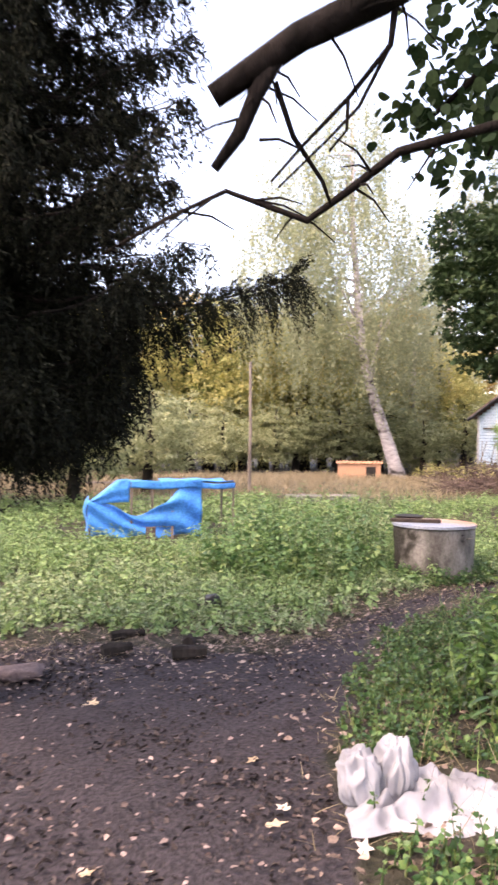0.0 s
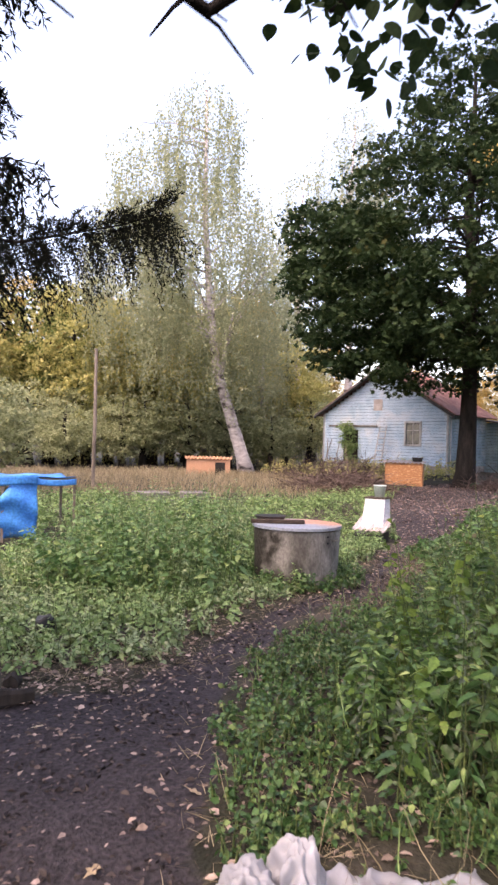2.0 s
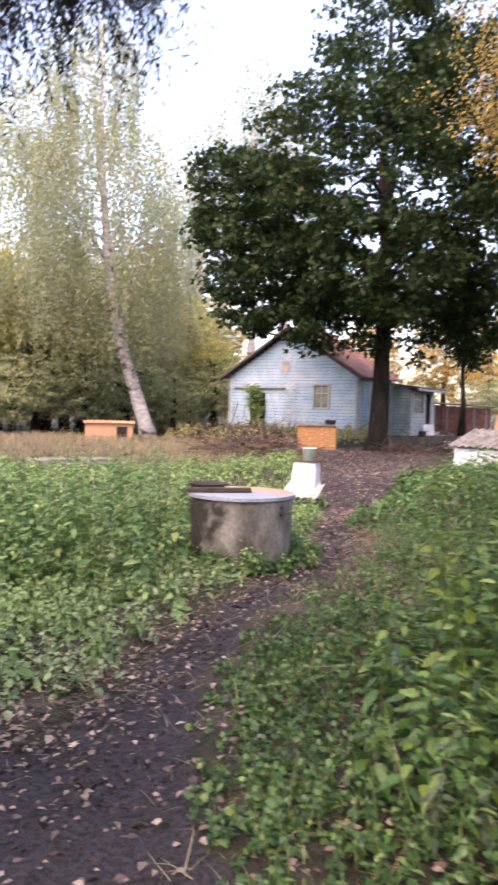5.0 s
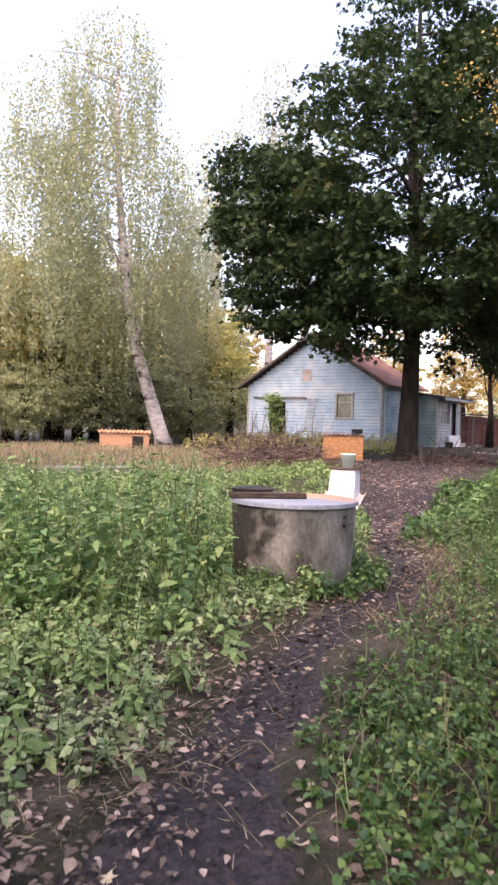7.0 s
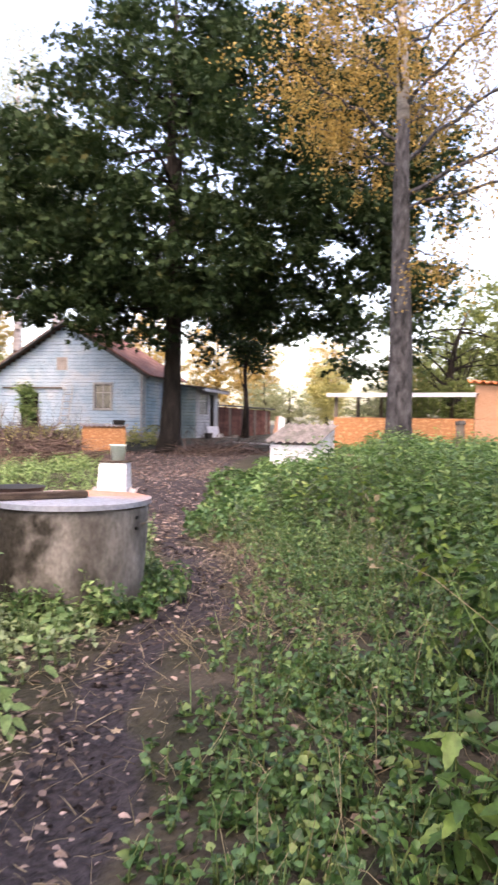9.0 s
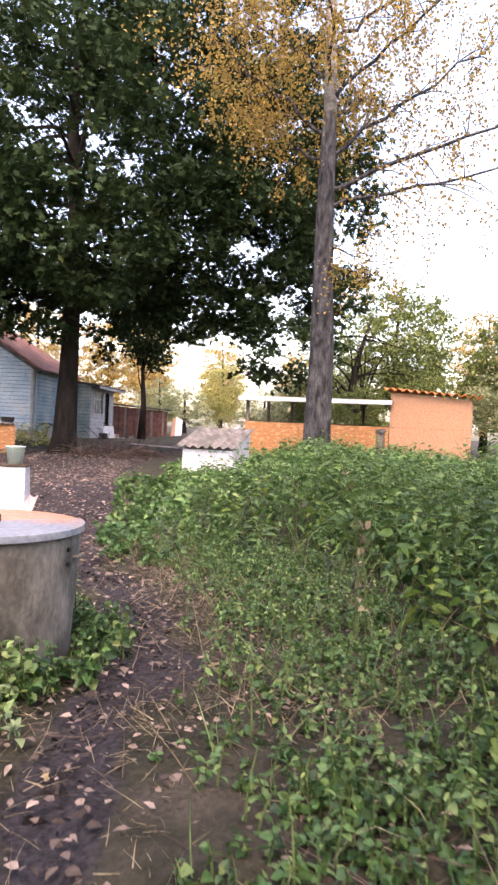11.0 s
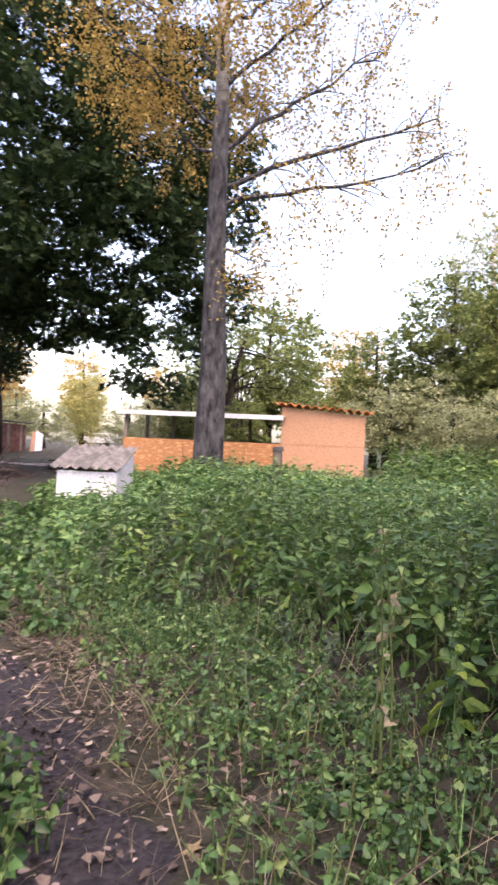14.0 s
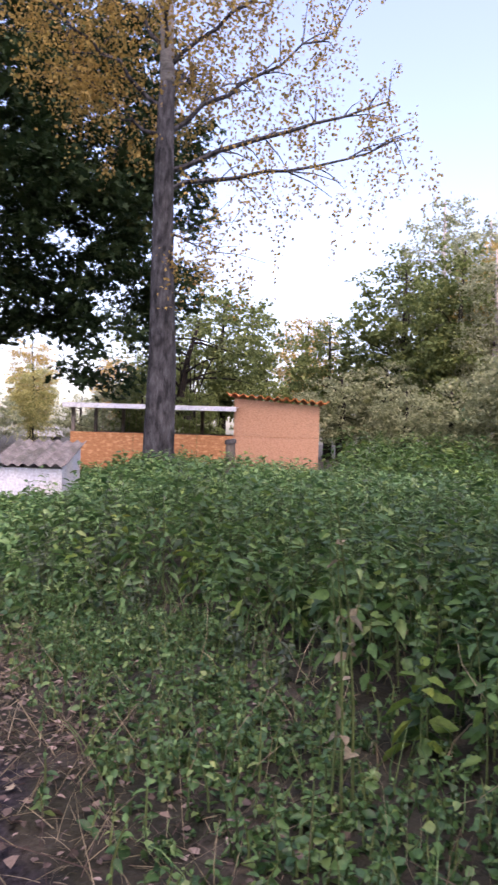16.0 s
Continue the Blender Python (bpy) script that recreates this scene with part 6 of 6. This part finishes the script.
log(-0.86, 5.72, 0.15, 0.27, 0.055, "short grey-brown log lying on bare soil")
log(-1.43, 5.85, 0.45, 0.24, 0.05, "short split log at the soil's edge")
log(-0.85, 6.05, 1.4, 0.16, 0.05, "dark stubby log behind another log")
log(-1.38, 6.3, 0.4, 0.3, 0.04, "thin grey log under the herbs")


def stone(x, y, sx, sy, sz, material, label, category, seed):
    bm = bmesh.new()
    bmesh.ops.create_icosphere(bm, subdivisions=3, radius=1.0)
    for v in bm.verts:
        n = v.co.normalized()
        c = Vector([math.copysign(abs(q) ** 0.55, q) for q in n])
        k = 0.8 + 0.2 * noise.noise(n * 1.7 + Vector((seed, 0, 0)))
        v.co = Vector((c.x * sx * k, c.y * sy * k, c.z * sz * k))
    o = part(category.replace(" ", "_"), bm, material, None, "", True)
    o.location = (x, y, gz(x, y) + sz * 0.25)
    o.rotation_euler = (0, 0, seed)
    return tagged(o, label, category)


stone(-2.08, 5.42, 0.21, 0.15, 0.045, M_STONE, "flat pinkish field stone half sunk in soil", "stone", 0.3)
stone(-0.62, 7.15, 0.10, 0.09, 0.16, M_BLACK, "black rotten stump among the herbs", "stump", 2.0)
for x, y, a, l in ((2.35, 19.0, 0.15, 0.9), (3.45, 19.1, 0.05, 0.75)):
    o = part("concrete_slab", block(-l / 2, l / 2, -0.35, 0.35, -0.1, 0.2, 0.015), M_SLATE)
    o.matrix_world = pose(x, y, gz(x, y), 0, 0, math.degrees(a))
    tagged(o, "pale flat concrete slab in high grass", "slab", "slabs in the grass")
bm = bmesh.new()
tube(bm, [(0, 0, -0.4), (0.02, 0, 2), (0.0, 0.02, 4.2)], [0.06, 0.055, 0.05], 10)
tagged(part("wooden_pole", bm, M_POST), "plain grey wooden pole in the garden", "pole").location = (1.2, 22.9, gz(1.2, 22.9))


# ---- white stand with a corrugated sheet and a bucket ----
def build_stand():
    m = turned(5.17, 13.15, -0.20, 0.66, -0.75) @ Matrix.Scale(1.06, 4)
    t = empty("white_hive_stand", m, "white board stand with a loose corrugated sheet", "stand")
    # The gap below the sheet is dark shade, drawn as a black block
    part("base", block(0.0, 0.44, -0.02, 0.55, -0.25, 0.17, 0.01), M_BLACK, t, "black block standing in for shade under the sheet")
    s = part("sheet", wave_sheet(0.62, 0.5, 6, 0.02, 0.008), M_SLATEW, t, "pale pinkish corrugated sheet")
    s.matrix_local = pose(-0.06, 0.02, 0.21, 22, 0, 0)
    bm = bmesh.new()
    vs = [bm.verts.new(c) for c in ((0.03, 0.22, 0.24), (0.44, 0.22, 0.24), (0.42, 0.34, 0.76), (0.05, 0.34, 0.76), (0.03, 0.62, 0.24), (0.44, 0.62, 0.24), (0.42, 0.6, 0.76), (0.05, 0.6, 0.76))]
    for f in ((0, 1, 2, 3), (7, 6, 5, 4), (0, 4, 5, 1), (1, 5, 6, 2), (2, 6, 7, 3), (3, 7, 4, 0)):
        bm.faces.new([vs[i] for i in f])
    part("box", bm, M_WHITE, t, "white painted tapering box")
    lid = part("lid", block(0.03, 0.44, 0.32, 0.62, 0.762, 0.785, 0.004), M_PLANK, t, "thin dark top board")
    bm = bmesh.new()
    n = 24
    prof = [(0.085, 0), (0.11, 0.2), (0.118, 0.205), (0.118, 0.215), (0.105, 0.21), (0.08, 0.012)]
    rings = [[bm.verts.new((r_ * math.cos(2 * math.pi * k / n), r_ * math.sin(2 * math.pi * k / n), z)) for r_, z in prof] for k in range(n)]
    for a, b in zip(rings, rings[1:] + rings[:1]):
        for i in range(len(prof) - 1):
            bm.faces.new((a[i], b[i], b[i + 1], a[i + 1]))
    bm.faces.new([q[0] for q in rings][::-1]), bm.faces.new([q[-1] for q in rings])
    bk = empty("bucket", m @ Matrix.Translation((0.27, 0.48, 0.786)), "pale mint enamel bucket on the white stand", "bucket")
    part("body", bm, M_BUCKET, bk, "", True)
    bm = bmesh.new()
    tube(bm, [(0.115 * math.cos(a), -0.02 - 0.03 * math.sin(a), 0.2 + 0.0 * a - 0.06 * math.sin(a)) for a in np.linspace(0, math.pi, 12)], [0.004] * 12, 5)
    part("handle", bm, M_MESH, bk, "thin wire handle")


build_stand()


# ---- things round the house ----
def in_house(x, y, z):
    return HOUSE @ Matrix.Translation((x, y, z))


lad = empty("ladder", in_house(3.35, -0.75, -0.1), "grey wooden ladder leaning on the house wall", "ladder")
for x in (-0.2, 0.2):
    bm = bmesh.new()
    tube(bm, [(x, 0, 0), (x * 0.8, 0.58, 2.15)], [0.03, 0.026], 5)
    part("rail", bm, M_TRIM, lad)
for k in range(7):
    s = 0.1 + k * 0.13
    bm = bmesh.new()
    tube(bm, [(-0.2 + 0.04 * s, 0.58 * s, 2.15 * s), (0.2 - 0.04 * s, 0.58 * s, 2.15 * s)], [0.018, 0.018], 5)
    part("rung", bm, M_TRIM, lad)
r9 = np.random.default_rng(90)
vine = empty("climbing_vine", in_house(1.35, -0.3, 0.0), "yellow-green climbing vine beside the doorway", "vine")
v, f = clump_leaves(crown_points([(0.25, 0, 1.5, 0.35, 0.25, 0.65), (0.15, 0, 2.0, 0.4, 0.22, 0.25), (0.4, 0, 0.7, 0.3, 0.25, 0.6)], 90, r9), 0.1, 16, 0.1, r9)
from_arrays("leaf_mass", v, f, M_HERB, vine)
bm = bmesh.new()
tube(bm, [(0.2, 0.05, -0.2), (0.25, 0.0, 0.8), (0.2, 0.1, 1.9)], [0.03, 0.025, 0.015], 5)
part("stem", bm, M_BARK, vine)
for k, (x, a) in enumerate(((0.55, -0.18), (0.2, 0.25), (0.85, 0.12))):
    bm = bmesh.new()
    tube(bm, [(0, 0, 0), (a * 1.4, 0.35, 1.7)], [0.022, 0.016], 5)
    o = part("leaning_pole", bm, M_POST)
    o.matrix_world = in_house(x, -0.45, -0.25)
    tagged(o, "thin grey pole leaning on the house", "pole", "poles by the door")


def wheel(m, rad, label):
    t = empty("bicycle_wheel", m, label, "wheel", "wheels by the house")
    bm = bmesh.new()
    n = 24
    ring = [[bm.verts.new(((rad + 0.02 * math.cos(b)) * math.cos(a), 0.02 * math.sin(b), (rad + 0.02 * math.cos(b)) * math.sin(a))) for b in np.linspace(0, 2 * math.pi, 6, endpoint=False)] for a in np.linspace(0, 2 * math.pi, n, endpoint=False)]
    for p, q in zip(ring, ring[1:] + ring[:1]):
        for i in range(6):
            bm.faces.new((p[i], q[i], q[(i + 1) % 6], p[(i + 1) % 6]))
    part("tyre", bm, M_BLACK, t, "black rubber tyre", True)
    bm = bmesh.new()
    for k in range(10):
        a = math.pi * k / 10
        tube(bm, [(rad * math.cos(a), 0, rad * math.sin(a)), (-rad * math.cos(a), 0, -rad * math.sin(a))], [0.004, 0.004], 4)
    part("spoke_set", bm, M_MESH, t)


wheel(in_house(6.75, 0.4, 0.32) @ Matrix.Rotation(0.5, 4, "Z"), 0.34, "black wheel leaning by the house corner")
wheel(in_house(7.15, 0.1, 0.30) @ Matrix.Rotation(1.0, 4, "Z"), 0.32, "dark wheel standing beside another wheel")
o = part("leaning_board", block(0, 0.7, 0, 0.05, 0, 0.75, 0.01), M_WHITE)
o.matrix_world = in_house(7.6, 4.7, -0.1) @ Matrix.Rotation(1.1, 4, "Z") @ Matrix.Rotation(-0.2, 4, "X")
tagged(o, "white board leaning beside the porch", "board")
bm = bmesh.new()
bmesh.ops.create_cone(bm, segments=18, radius1=0.16, radius2=0.19, depth=0.14, cap_ends=True)
o = part("black_pan", bm, M_BLACK)
o.matrix_world = ob_.matrix_world @ Matrix.Translation((1.05, 0.3, 0.95))
tagged(o, "black pan on the hutch roof", "pan")
for x, y, h, c in ((7.8, 5.6, 0.35, M_PLINTH), (8.3, 6.2, 0.3, M_CONCRETE), (7.9, 3.6, 0.4, M_BLACK)):
    bm = bmesh.new()
    bmesh.ops.create_cone(bm, segments=18, radius1=0.15, radius2=0.18, depth=h, cap_ends=True)
    o = part("old_pail", bm, c)
    o.matrix_world = in_house(x, y, h / 2 - 0.05)
    tagged(o, "old dull pail standing near the porch", "pail", "pails by the porch")


def build_old_shed():
    m = turned(22.9, 29.6, gz(24, 29.4), 3.3, -0.45)
    t = empty("old_shed", m, "low red-brown board shed with a sagging dark roof", "shed")
    for k in range(22):
        x = k * 0.155
        part("board", block(x, x + 0.145, -0.01 + 0.008 * (k % 3), 0.025, -0.3, 1.45 - 0.006 * k), M_RED if k % 5 else M_POST, t)
    part("back_wall", block(0, 3.4, 1.9, 1.95, -0.3, 1.3), M_DARK, t)
    part("side_wall", block(3.38, 3.42, 0.03, 1.9, -0.3, 1.3), M_PLINTH, t, "pale worn side wall")
    r = part("roof", wave_sheet(3.8, 2.3, 24, 0.02, 0.03), M_ROOFDARK, t, "dark sagging sheet roof")
    r.matrix_local = pose(-0.15, -0.15, 1.52, 3, 2.0, 0)
    for k, (x, a, mt) in enumerate(((3.2, 0.45, M_OSB2), (3.5, 0.35, M_WHITE))):
        o = part("loose_board", block(0, 0.45, 0, 0.03, 0, 1.3), mt)
        o.matrix_world = m @ pose(x, -0.5, -0.05, -18, math.degrees(a), 0)
        tagged(o, "loose pale board leaning on the shed", "board", "boards by the shed")


build_old_shed()
for x, y, a, l, c in ((18.5, 21.0, 0.3, 2.6, M_SLATEW), (19.5, 20.4, 0.1, 2.2, M_PLANK), (18.0, 22.0, -0.4, 2.0, M_PLINTH), (20.2, 22.3, 0.5, 1.8, M_BLACK), (17.6, 20.2, 0.9, 1.4, M_PLANK), (21, 21.2, -0.2, 2.5, M_SLATEW)):
    o = part("scrap_board", block(-l / 2, l / 2, -0.16, 0.16, 0.0, 0.05, 0.005), c)
    o.matrix_world = pose(x, y, gz(x, y) + 0.1, 0, 3, math.degrees(a))
    tagged(o, "scrap board on a pile in the yard", "board", "scrap pile")


o = part("low_concrete_strip", block(-2.4, 2.4, -0.35, 0.35, -0.2, 0.16, 0.02), M_SLATEW)
o.matrix_world = pose(19.6, 18.9, gz(19.6, 18.9), 0, 0, -42)
tagged(o, "long low pale concrete slab in the yard", "slab")


def twig_pile(name, cx, cy, rx, ry, h, n, seed, label, size=1.0):
    r = np.random.default_rng(seed)
    a, q = r.uniform(0, 2 * np.pi, n), np.sqrt(r.uniform(0, 1, n))
    x, y = cx + rx * q * np.cos(a), cy + ry * q * np.sin(a)
    z = ground_z(x, y) + h * (1 - q ** 2) * r.uniform(0, 1, n)
    d = unit(r, n)
    d[:, 2] *= 0.35
    v, f = leaves(np.stack([x, y, z], -1), d, r.uniform(0.5, 1.5, n) * size, r.uniform(0.012, 0.03, n) * size, BLADE, r, 0.8, 1.2)
    return tagged(from_arrays(name, v, f, M_TWIG), label, "brushwood", kind="stuff")


twig_pile("brush_pile", 8.7, 21.3, 1.6, 1.3, 0.5, 1400, 81, "heap of cut grey-brown brushwood")
twig_pile("brush_by_house", 10.8, 26.5, 2.6, 2.0, 0.7, 1200, 82, "dry stalks and brush before the house")
twig_pile("brush_under_maple", 14.6, 20.5, 1.7, 1.4, 0.22, 500, 83, "twigs and prunings under the maple")
twig_pile("path_twigs", 2.2, 7.2, 2.6, 2.2, 0.02, 160, 84, "thin dry twigs along the path", 0.2)
x, y = scatter(9.0, 16.0, 24.0, 30.0, 10, lambda a, b: ((a - 12.8) * 0.866 + (b - 31.84) * 0.5 < -0.3) * 1.0, r0)
weed_patch("weeds_by_house", x, y, r0.uniform(0.3, 0.8, len(x)), 6, 0.14, M_OLIVE, "withered olive weeds along the house wall", 48)

# bright young shrub and a stalk with pale leaves in the nettles
for name, cx, cy, rad, h, n, mt, lf, lab in (("bright_shrub", 1.6, 4.97, 0.2, 1.12, 12, M_LIME, 0.085, "young shrub with bright yellow-green leaves"), ("bright_shrub", 2.35, 4.82, 0.3, 1.22, 14, M_LIME, 0.085, "young shrub with bright green leaves in nettles"), ("pale_stalk", 3.58, 7.33, 0.05, 1.0, 3, M_STRAW, 0.07, "stalk with pale yellow withered leaves")):
    a = r0.uniform(0, 2 * np.pi, n)
    q = rad * np.sqrt(r0.uniform(0, 1, n))
    xx, yy = cx + q * np.cos(a), cy + q * np.sin(a)
    tt = weed_patch(name, xx, yy, h * r0.uniform(0.7, 1.1, n), 8 if n > 5 else 4, lf, mt, lab, 49 + n, 0.7, 0.25)
    tt["category"] = "shrub"


# ---- far white car behind the run ----
def build_car():
    t = empty("parked_car", turned(64.0, 53.0, gz(64.0, 53.0), 0.83, -0.56), "small white car parked far behind the run", "car")
    prof = [(-2.0, 0.35), (-2.0, 0.75), (-1.5, 0.88), (-0.75, 0.95), (-0.15, 1.42), (1.05, 1.45), (1.6, 1.0), (1.95, 0.92), (2.0, 0.4)]
    bm = bmesh.new()
    l = [bm.verts.new((x, -0.8 + (0.12 if z > 1.2 else 0), z)) for x, z in prof]
    r_ = [bm.verts.new((x, 0.8 - (0.12 if z > 1.2 else 0), z)) for x, z in prof]
    bm.faces.new(l), bm.faces.new(r_[::-1])
    for i in range(len(prof)):
        j = (i + 1) % len(prof)
        bm.faces.new((l[j], l[i], r_[i], r_[j]))
    part("body", bm, M_WHITE, t, "white painted body")
    for y in (-0.79, 0.72):
        bm = bmesh.new()
        vs = [bm.verts.new((x, y + dy, z)) for dy in (0, 0.07) for x, z in ((-0.6, 0.98), (1.35, 1.0), (1.0, 1.36), (-0.12, 1.34))]
        for f in ((0, 1, 2, 3), (7, 6, 5, 4), (0, 4, 5, 1), (1, 5, 6, 2), (2, 6, 7, 3), (3, 7, 4, 0)):
            bm.faces.new([vs[i] for i in f])
        part("side_window", bm, M_GLASS, t, "dark side window")
    for x in (-1.25, 1.25):
        for y in (-0.72, 0.72):
            bm = bmesh.new()
            tube(bm, [(x, y - 0.09, 0.3), (x, y + 0.09, 0.3)], [0.3, 0.3], 16)
            part("wheel", bm, M_BLACK, t, "black wheel")


build_car()
